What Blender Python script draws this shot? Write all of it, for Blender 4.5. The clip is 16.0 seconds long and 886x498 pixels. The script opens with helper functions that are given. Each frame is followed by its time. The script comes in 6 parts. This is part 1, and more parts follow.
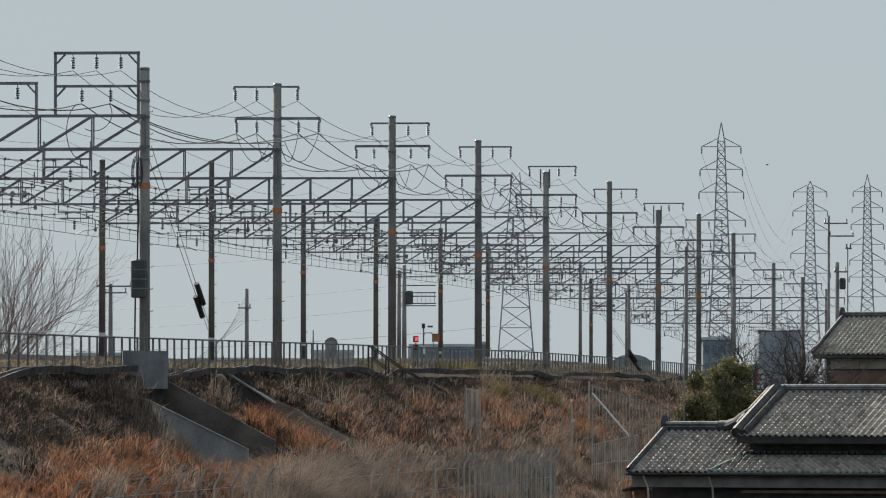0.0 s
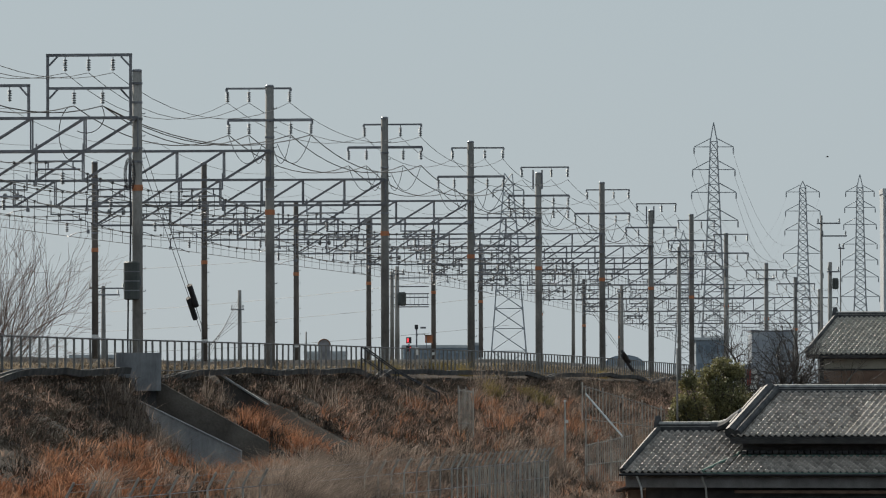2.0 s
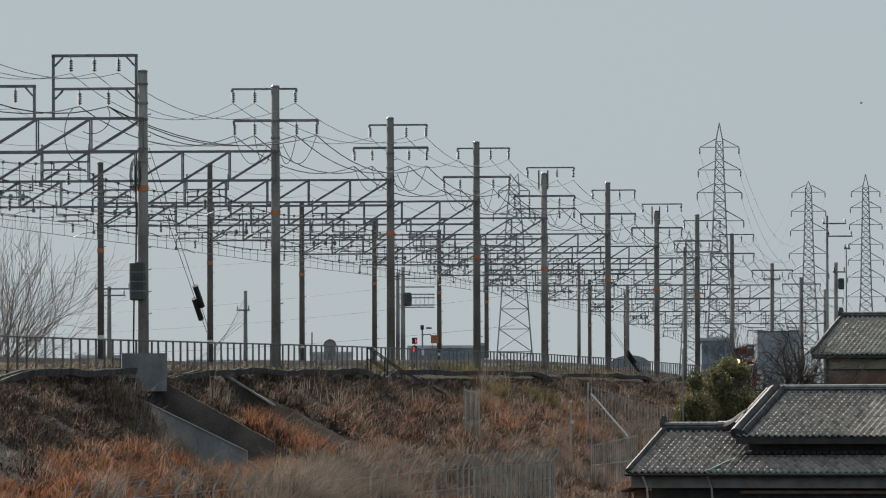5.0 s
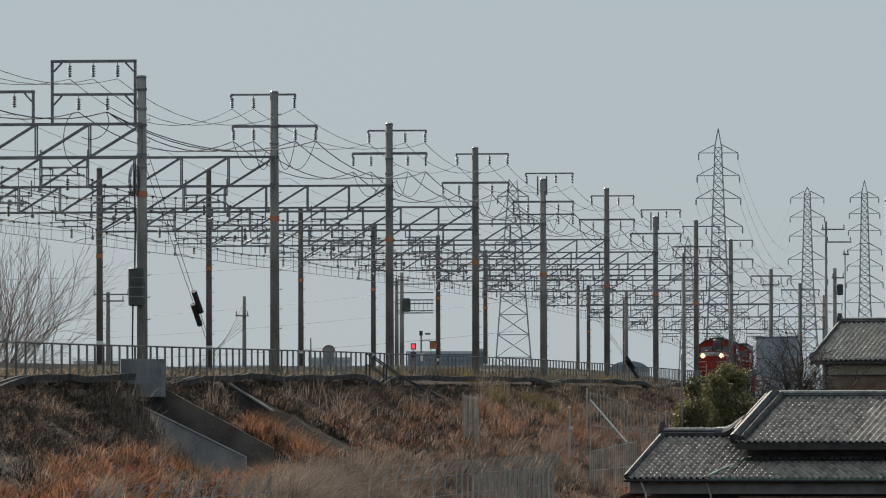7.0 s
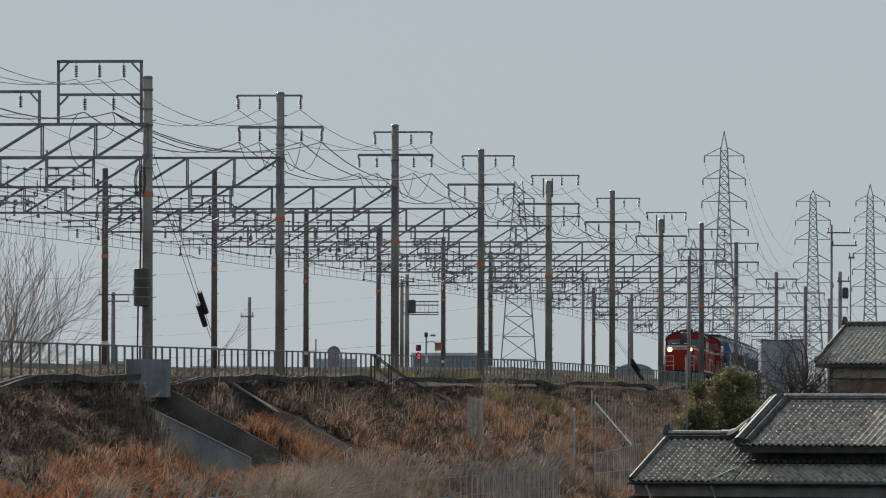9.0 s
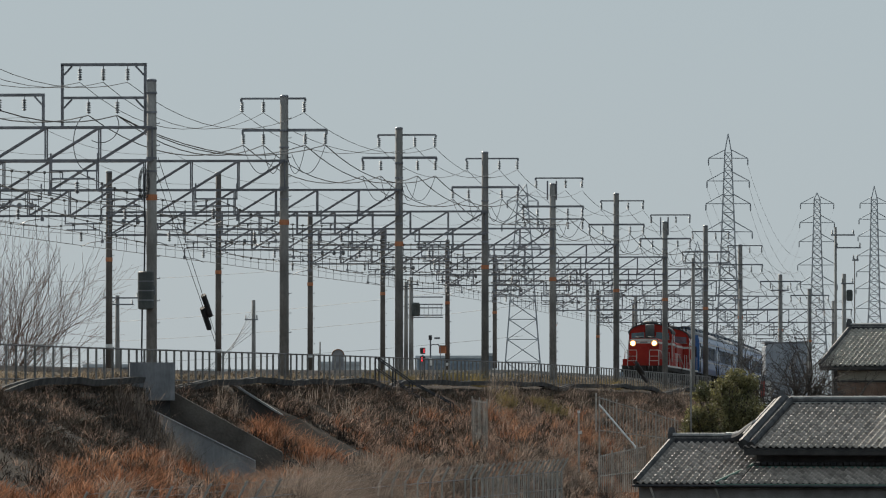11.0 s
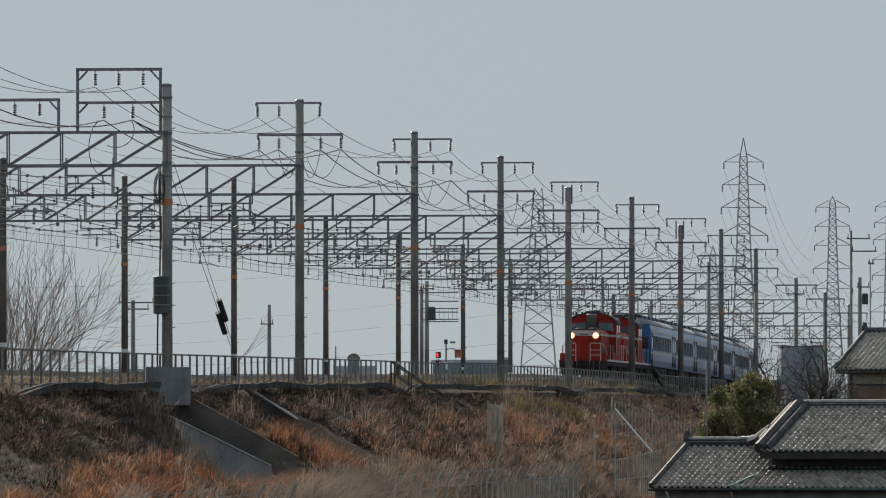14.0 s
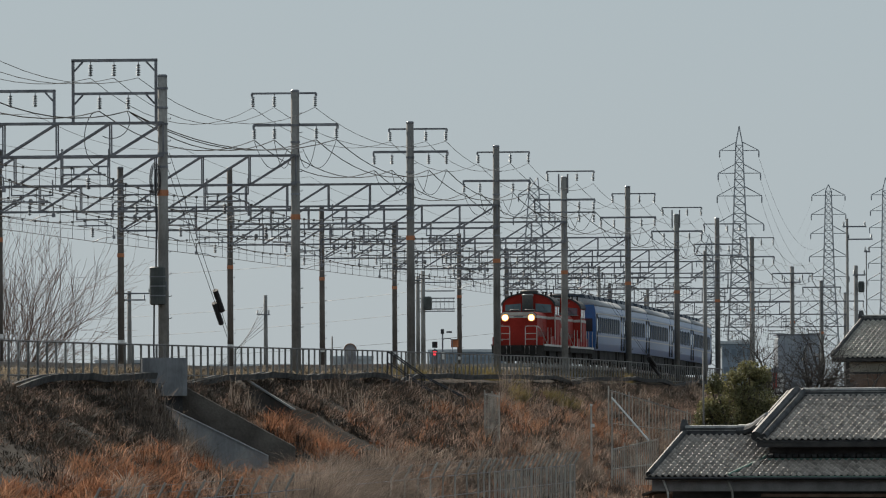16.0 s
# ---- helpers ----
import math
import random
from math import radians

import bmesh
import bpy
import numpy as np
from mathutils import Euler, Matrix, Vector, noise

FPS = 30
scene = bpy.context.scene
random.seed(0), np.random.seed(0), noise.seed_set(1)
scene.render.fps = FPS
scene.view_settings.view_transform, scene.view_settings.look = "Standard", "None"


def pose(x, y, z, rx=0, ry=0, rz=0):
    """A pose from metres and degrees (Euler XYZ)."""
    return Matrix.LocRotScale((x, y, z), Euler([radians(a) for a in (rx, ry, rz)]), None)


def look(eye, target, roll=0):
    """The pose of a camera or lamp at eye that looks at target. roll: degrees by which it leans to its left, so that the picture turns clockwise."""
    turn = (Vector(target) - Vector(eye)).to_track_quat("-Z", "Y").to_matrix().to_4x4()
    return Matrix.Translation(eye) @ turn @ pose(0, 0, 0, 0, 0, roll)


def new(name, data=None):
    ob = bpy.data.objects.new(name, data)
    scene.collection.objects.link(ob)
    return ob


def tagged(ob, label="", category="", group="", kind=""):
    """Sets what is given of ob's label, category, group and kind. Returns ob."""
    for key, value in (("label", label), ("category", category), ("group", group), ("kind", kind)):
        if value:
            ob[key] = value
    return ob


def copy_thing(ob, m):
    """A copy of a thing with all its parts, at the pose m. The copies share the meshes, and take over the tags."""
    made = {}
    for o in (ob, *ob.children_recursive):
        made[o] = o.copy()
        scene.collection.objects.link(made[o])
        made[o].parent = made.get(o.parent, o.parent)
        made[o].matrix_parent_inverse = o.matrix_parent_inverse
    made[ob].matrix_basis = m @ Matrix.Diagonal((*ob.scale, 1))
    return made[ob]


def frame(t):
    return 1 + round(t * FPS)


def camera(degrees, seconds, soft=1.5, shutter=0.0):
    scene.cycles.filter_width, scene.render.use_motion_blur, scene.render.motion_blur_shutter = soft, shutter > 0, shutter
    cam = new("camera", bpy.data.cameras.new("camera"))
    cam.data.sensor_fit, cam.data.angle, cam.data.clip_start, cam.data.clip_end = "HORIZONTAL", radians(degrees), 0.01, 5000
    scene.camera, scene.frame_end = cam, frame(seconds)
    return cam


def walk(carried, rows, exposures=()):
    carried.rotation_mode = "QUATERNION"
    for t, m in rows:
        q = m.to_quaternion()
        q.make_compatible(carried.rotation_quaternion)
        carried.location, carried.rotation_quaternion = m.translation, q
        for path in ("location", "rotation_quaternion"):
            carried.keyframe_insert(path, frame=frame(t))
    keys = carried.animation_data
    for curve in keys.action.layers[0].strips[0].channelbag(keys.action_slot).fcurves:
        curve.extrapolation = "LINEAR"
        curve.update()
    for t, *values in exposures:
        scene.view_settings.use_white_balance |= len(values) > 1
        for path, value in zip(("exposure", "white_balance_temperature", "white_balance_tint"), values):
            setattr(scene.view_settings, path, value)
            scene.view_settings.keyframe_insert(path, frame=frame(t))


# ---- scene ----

# ---- camera: a long lens on a fixed stand, panned and tilted by hand ----
EYE = (0.0, 0.0, 6.0)
cam = camera(5.984, 16.0, soft=1.1)
# seconds, pan to the left, tilt upwards, lean (degrees)
ROWS = [
    (0.0, 0.0000, 0.9510, 0.000),
    (0.5, -0.0100, 0.9637, 0.101),
    (1.0, -0.0417, 0.9441, -0.034),
    (1.5, -0.0468, 0.9411, -0.202),
    (2.0, -0.0490, 0.9582, -0.172),
    (2.5, -0.0379, 0.9533, -0.219),
    (3.0, -0.0405, 0.9318, -0.340),
    (3.5, -0.0260, 0.9197, -0.378),
    (4.0, -0.0170, 0.9338, -0.283),
    (6.5, -0.0090, 0.9861, -0.173),
    (7.0, -0.0182, 0.9996, -0.181),
    (7.5, -0.0274, 1.0137, -0.261),
    (8.0, 0.0057, 1.0030, -0.311),
    (8.5, 0.0245, 1.0177, -0.088),
    (9.0, 0.0189, 1.0110, 0.070),
    (11.5, 0.0498, 1.0377, -0.013),
    (12.0, 0.0518, 1.0509, 0.044),
    (12.5, 0.0934, 1.0714, 0.149),
    (13.0, 0.1407, 1.0582, 0.091),
    (13.5, 0.1626, 1.0596, -0.050),
    (14.0, 0.1512, 1.0582, -0.092),
    (14.5, 0.1253, 1.0572, -0.145),
    (15.0, 0.1315, 1.0333, -0.133),
    (15.5, 0.1362, 0.9894, -0.365),
    (16.0, 0.1251, 0.9884, -0.321),
]
walk(cam, [(t, pose(*EYE, 90 + tilt, 0, pan) @ pose(0, 0, 0, 0, 0, lean)) for t, pan, tilt, lean in ROWS],
     exposures=[(0.0, 0.13), (1.5, 0.08), (4.0, 0.07), (9.0, 0.06), (12.5, 0.03), (16.0, 0.02)])

# ---- daylight ----
SUN_EL, SUN_AZ = radians(31), radians(-24)      # azimuth from +y towards +x
world = bpy.data.worlds.new("hazy_sky")
scene.world = world
world.use_nodes = True
wn = world.node_tree.nodes
bg = wn["Background"]
sky = wn.new("ShaderNodeTexSky")
sky.sky_type, sky.sun_disc = "NISHITA", False
sky.sun_elevation, sky.sun_rotation = SUN_EL, SUN_AZ
sky.air_density, sky.dust_density, sky.ozone_density = 1.0, 0.6, 2.0
bg.inputs["Strength"].default_value = 0.078
haze = wn.new("ShaderNodeMix")                  # thin winter haze evens out the sky
haze.data_type = "RGBA"
haze.inputs["Factor"].default_value = 0.93
haze.inputs["B"].default_value = (4.95, 5.86, 6.46, 1)
world.node_tree.links.new(sky.outputs["Color"], haze.inputs["A"])
world.node_tree.links.new(haze.outputs["Result"], bg.inputs["Color"])
sun = new("sun", bpy.data.lights.new("sun", "SUN"))
sun.data.energy, sun.data.angle, sun.data.color = 5.4, radians(0.6), (1.0, 0.91, 0.78)
sun_dir = Vector((math.sin(SUN_AZ) * math.cos(SUN_EL), math.cos(SUN_AZ) * math.cos(SUN_EL), math.sin(SUN_EL)))
sun.matrix_world = look(sun_dir * 100, (0, 0, 0))


# ---- materials ----
def mat(name, c1, c2, rough=0.7, metal=0.0, scale=2.0, fine=30.0, bump=0.2, vary=0.0, island=False, spec=0.5, stretch=(1, 1, 1), through_light=0.0):
    """A worn surface: two colours mixed by broad stains, fine grain, relief and a shift from piece to piece."""
    m = bpy.data.materials.new(name)
    m.use_nodes = True
    n, l = m.node_tree.nodes, m.node_tree.links
    b = n["Principled BSDF"]
    b.inputs["Roughness"].default_value, b.inputs["Metallic"].default_value = rough, metal
    b.inputs["Specular IOR Level"].default_value = spec
    geo = n.new("ShaderNodeNewGeometry")
    mp = n.new("ShaderNodeMapping")
    mp.inputs["Scale"].default_value = stretch
    tc = n.new("ShaderNodeTexCoord")
    l.new(tc.outputs["Object"], mp.inputs["Vector"])
    a, g = n.new("ShaderNodeTexNoise"), n.new("ShaderNodeTexNoise")
    for k, s, d in ((a, scale, 4), (g, fine, 3)):
        k.inputs["Scale"].default_value, k.inputs["Detail"].default_value = s, d
        l.new(mp.outputs["Vector"], k.inputs["Vector"])
    ramp = n.new("ShaderNodeValToRGB")
    ramp.color_ramp.elements[0].position, ramp.color_ramp.elements[1].position = 0.36, 0.64
    ramp.color_ramp.elements[0].color, ramp.color_ramp.elements[1].color = (*c1, 1), (*c2, 1)
    l.new(a.outputs["Fac"], ramp.inputs["Fac"])
    hsv = n.new("ShaderNodeHueSaturation")
    val = n.new("ShaderNodeMapRange")
    val.inputs["To Min"].default_value, val.inputs["To Max"].default_value = 0.7, 1.3
    l.new(g.outputs["Fac"], val.inputs["Value"])
    l.new(ramp.outputs["Color"], hsv.inputs["Color"])
    if vary:
        rnd = n.new("ShaderNodeMapRange")
        rnd.inputs["To Min"].default_value, rnd.inputs["To Max"].default_value = 1 - vary, 1 + vary
        if island:
            l.new(geo.outputs["Random Per Island"], rnd.inputs["Value"])
        else:
            inf = n.new("ShaderNodeObjectInfo")
            l.new(inf.outputs["Random"], rnd.inputs["Value"])
        mul = n.new("ShaderNodeMath")
        mul.operation = "MULTIPLY"
        l.new(val.outputs["Result"], mul.inputs[0])
        l.new(rnd.outputs["Result"], mul.inputs[1])
        l.new(mul.outputs[0], hsv.inputs["Value"])
    else:
        l.new(val.outputs["Result"], hsv.inputs["Value"])
    l.new(hsv.outputs["Color"], b.inputs["Base Color"])
    if bump:
        bp = n.new("ShaderNodeBump")
        bp.inputs["Strength"].default_value, bp.inputs["Distance"].default_value = bump, 0.02
        l.new(g.outputs["Fac"], bp.inputs["Height"])
        l.new(bp.outputs["Normal"], b.inputs["Normal"])
    if through_light:                              # thin dry leaves let light through
        tr, mix = n.new("ShaderNodeBsdfTranslucent"), n.new("ShaderNodeMixShader")
        l.new(hsv.outputs["Color"], tr.inputs["Color"])
        mix.inputs["Fac"].default_value = through_light
        l.new(b.outputs["BSDF"], mix.inputs[1])
        l.new(tr.outputs["BSDF"], mix.inputs[2])
        l.new(mix.outputs["Shader"], n["Material Output"].inputs["Surface"])
    return m


def glow(name, colour, strength):
    m = bpy.data.materials.new(name)
    m.use_nodes = True
    b = m.node_tree.nodes["Principled BSDF"]
    b.inputs["Base Color"].default_value = (*colour, 1)
    b.inputs["Emission Color"].default_value, b.inputs["Emission Strength"].default_value = (*colour, 1), strength
    return m


M = {
    "pole": mat("weathered_concrete_pole", (0.14, 0.133, 0.124), (0.265, 0.253, 0.235), 0.85, 0, 0.9, 14, 0.3, 0.3, stretch=(1, 1, 0.5)),
    "steel": mat("galvanised_steel_dull", (0.14, 0.145, 0.16), (0.25, 0.255, 0.275), 0.45, 0.3, 1.5, 20, 0.1, 0.15),
    "dark_pole": mat("dark_brown_pole", (0.07, 0.06, 0.052), (0.125, 0.108, 0.094), 0.85, 0, 0.8, 14, 0.3, 0.15),
    # far towers: distance haze is mixed into the steel colour
    "pylon": mat("haze_paled_lattice_steel", (0.30, 0.32, 0.34), (0.40, 0.42, 0.44), 0.6, 0.2, 0.4, 4, 0.0),
    "wire": mat("copper_wire_oxidised", (0.07, 0.07, 0.07), (0.11, 0.105, 0.10), 0.6, 0.3, 0.5, 8, 0.0),
    "porcelain": mat("porcelain_insulator", (0.10, 0.105, 0.11), (0.24, 0.245, 0.25), 0.5, 0, 6, 40, 0.0, spec=0.3),
    "orange": mat("orange_band_paint", (0.42, 0.13, 0.05), (0.50, 0.20, 0.09), 0.6, 0, 3, 30, 0.05),
    "white": mat("white_marker_paint", (0.6, 0.6, 0.58), (0.72, 0.72, 0.70), 0.6, 0, 3, 30, 0.05),
    "black": mat("black_rubber_guard", (0.018, 0.018, 0.02), (0.035, 0.035, 0.04), 0.6, 0, 3, 30, 0.1),
    "iron": mat("rusty_dark_iron", (0.10, 0.09, 0.085), (0.20, 0.18, 0.17), 0.65, 0.2, 3, 30, 0.2, 0.2),
    "rail_post": mat("weathered_galvanised_post", (0.11, 0.107, 0.10), (0.21, 0.203, 0.19), 0.36, 0.15, 3, 30, 0.1, 0.35, spec=0.7),
    "concrete": mat("stained_grey_concrete", (0.15, 0.157, 0.168), (0.29, 0.30, 0.31), 0.9, 0, 1.2, 14, 0.4, 0.1, stretch=(1, 1, 0.35)),
    "gutter": mat("dark_gutter_concrete", (0.035, 0.035, 0.037), (0.09, 0.087, 0.083), 0.9, 0, 1.2, 14, 0.4, 0.1, spec=0.2),
    "chute": mat("pale_chute_concrete", (0.24, 0.245, 0.255), (0.38, 0.38, 0.375), 0.9, 0, 0.9, 12, 0.4, 0.1, spec=0.2, stretch=(1, 1, 0.45)),
    "old_chute": mat("brown_stained_concrete", (0.10, 0.088, 0.078), (0.18, 0.16, 0.14), 0.92, 0, 0.9, 12, 0.5, 0.1, spec=0.15),
    # soil and litter, darkened so gaps in the grass look shaded
    "soil": mat("dry_soil_litter_and_shade", (0.018, 0.015, 0.0125), (0.046, 0.035, 0.027), 0.95, 0, 0.35, 5, 0.6, spec=0.1),
    "ballast": mat("brown_ballast", (0.10, 0.083, 0.066), (0.215, 0.18, 0.14), 0.95, 0, 1.1, 7, 0.9, spec=0.15),
    "rust_grass": mat("rust_red_dry_grass", (0.215, 0.088, 0.047), (0.33, 0.185, 0.115), 0.8, 0, 0.5, 4, 0, 0.7, True, 0.2, through_light=0.38),
    "straw": mat("grey_straw_reeds", (0.155, 0.122, 0.10), (0.29, 0.235, 0.195), 0.8, 0, 0.4, 4, 0, 0.7, True, 0.2, through_light=0.38),
    "brown_grass": mat("brown_dead_grass", (0.155, 0.105, 0.082), (0.33, 0.232, 0.182), 0.8, 0, 0.4, 4, 0, 0.7, True, 0.2, through_light=0.38),
    # vine colour is darkened to carry shade within the growth and under the gutter
    "shaded_vine": mat("dead_vines_with_shade", (0.045, 0.036, 0.029), (0.105, 0.083, 0.063), 0.85, 0, 0.5, 4, 0, 0.4, True, 0.2),
    "pale_verge": mat("sandy_yellow_dry_grass", (0.20, 0.158, 0.11), (0.35, 0.285, 0.205), 0.8, 0, 0.5, 4, 0, 0.5, True, 0.2, through_light=0.38),
    "green_weed": mat("yellow_green_weeds", (0.14, 0.115, 0.05), (0.25, 0.195, 0.09), 0.7, 0, 0.5, 4, 0, 0.3, True, 0.2, through_light=0.33),
    "leaf": mat("glossy_evergreen_leaf", (0.095, 0.10, 0.048), (0.24, 0.22, 0.10), 0.6, 0, 0.9, 9, 0, 0.6, True, through_light=0.3),
    "bark": mat("grey_brown_bark", (0.045, 0.038, 0.034), (0.10, 0.085, 0.075), 0.9, 0, 1.5, 14, 0.4, 0.1),
    "twig": mat("pale_bare_twigs", (0.15, 0.105, 0.085), (0.25, 0.18, 0.15), 0.9, 0, 1.5, 14, 0.0, 0.1),
    "tile": mat("silver_grey_clay_tile", (0.235, 0.208, 0.183), (0.40, 0.355, 0.31), 0.5, 0, 2.5, 20, 0.1, 0.34, spec=0.4),
    "tile_join": mat("silver_grey_clay_tile_joined", (0.235, 0.208, 0.183), (0.40, 0.355, 0.31), 0.5, 0, 2.5, 20, 0.1, 0.34, True, spec=0.4),
    "tile_old": mat("brownish_old_clay_tile", (0.26, 0.24, 0.20), (0.42, 0.385, 0.33), 0.45, 0, 2.5, 20, 0.1, 0.22),
    # one dark tone for ridges, verges and the deck under the tiles
    "ridge": mat("dark_ridge_tile", (0.045, 0.046, 0.05), (0.09, 0.09, 0.09), 0.65, 0, 3, 25, 0.3, spec=0.2),
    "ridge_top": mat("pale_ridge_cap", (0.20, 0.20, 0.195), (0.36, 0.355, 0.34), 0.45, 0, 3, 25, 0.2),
    "dark_wood": mat("dark_stained_boarding", (0.028, 0.026, 0.025), (0.055, 0.05, 0.046), 0.7, 0, 2, 25, 0.2),
    "plaster": mat("weathered_cream_plaster", (0.36, 0.32, 0.25), (0.45, 0.41, 0.33), 0.9, 0, 1.5, 20, 0.2),
    "grey_plaster": mat("grey_weathered_plaster", (0.19, 0.18, 0.175), (0.27, 0.26, 0.25), 0.9, 0, 1.5, 20, 0.2),
    "brown_board": mat("brown_wall_boards", (0.16, 0.095, 0.065), (0.22, 0.14, 0.10), 0.75, 0, 2, 25, 0.2),
    "copper": mat("green_copper_flashing", (0.10, 0.18, 0.15), (0.16, 0.25, 0.21), 0.7, 0.1, 3, 25, 0.2),
    "red": mat("vermilion_locomotive_paint", (0.27, 0.022, 0.016), (0.33, 0.032, 0.022), 0.55, 0, 1.2, 12, 0.03, spec=0.12),
    "cream": mat("off_white_stripe_paint", (0.42, 0.40, 0.37), (0.55, 0.53, 0.50), 0.5, 0, 2, 20, 0.03),
    "louvre": mat("dark_red_louvre", (0.10, 0.02, 0.016), (0.15, 0.03, 0.022), 0.7, 0, 1.2, 12, 0.05),
    "grey_roof": mat("sooty_grey_roof_paint", (0.018, 0.018, 0.019), (0.045, 0.045, 0.046), 0.7, 0, 1.2, 12, 0.05),
    "stack": mat("dull_grey_metal_stack", (0.14, 0.15, 0.15), (0.21, 0.215, 0.21), 0.6, 0.1, 1.2, 12, 0.05),
    "under": mat("sooty_underframe", (0.025, 0.024, 0.023), (0.055, 0.05, 0.047), 0.8, 0, 1.5, 14, 0.1, spec=0.1),
    "blue": mat("deep_blue_coach_paint", (0.012, 0.085, 0.25), (0.018, 0.11, 0.30), 0.3, 0, 1.0, 8, 0.03, spec=0.6),
    "coach_roof": mat("grey_coach_roof", (0.22, 0.23, 0.24), (0.32, 0.33, 0.34), 0.5, 0, 1.0, 8, 0.03),
    "glass": mat("dark_window_glass", (0.02, 0.028, 0.034), (0.03, 0.04, 0.046), 0.06, 0, 1, 5, 0.0, spec=0.9),
    "coach_glass": mat("dark_tinted_coach_glass", (0.015, 0.02, 0.024), (0.024, 0.03, 0.034), 0.4, 0, 1, 5, 0.0, spec=0.03),
    "cab_glass": mat("bluish_cab_glass", (0.05, 0.10, 0.125), (0.07, 0.13, 0.155), 0.08, 0, 1, 5, 0.0, spec=0.8),
    "unit": mat("navy_roof_unit_paint", (0.03, 0.04, 0.055), (0.055, 0.07, 0.09), 0.6, 0, 1, 8, 0.03, spec=0.2),
    # distant walls and windows: the air's haze is put into these colours
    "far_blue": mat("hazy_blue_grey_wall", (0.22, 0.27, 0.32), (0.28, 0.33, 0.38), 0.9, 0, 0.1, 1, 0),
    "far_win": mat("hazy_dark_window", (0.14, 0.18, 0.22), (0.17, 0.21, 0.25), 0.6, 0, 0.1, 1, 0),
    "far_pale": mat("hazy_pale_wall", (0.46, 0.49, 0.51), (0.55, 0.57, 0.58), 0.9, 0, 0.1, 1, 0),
    "panel": mat("blue_grey_steel_panel", (0.27, 0.30, 0.34), (0.37, 0.40, 0.44), 0.7, 0, 0.8, 9, 0.05, spec=0.2),
    "slat": mat("grey_fence_slat", (0.27, 0.255, 0.23), (0.43, 0.41, 0.37), 0.7, 0.1, 2, 20, 0.1, 0.2),
    "sign_red": mat("faded_red_panel", (0.42, 0.05, 0.04), (0.5, 0.08, 0.06), 0.6, 0, 2, 20, 0.02),
    "box": mat("dark_grey_green_cabinet", (0.045, 0.052, 0.05), (0.075, 0.083, 0.078), 0.6, 0.1, 2, 20, 0.05),
    "rail": mat("rail_steel", (0.12, 0.09, 0.07), (0.2, 0.16, 0.13), 0.45, 0.7, 1, 20, 0.1),
}

M["lamp"] = glow("headlamp_glow", (1.0, 0.80, 0.52), 6.0)
# orange glare around a lit lamp, painted as a glowing ring
M["lamp_rim"] = glow("headlamp_glare_ring", (1.0, 0.42, 0.12), 1.3)
M["signal"] = glow("red_signal_glow", (1.0, 0.06, 0.08), 1.0)


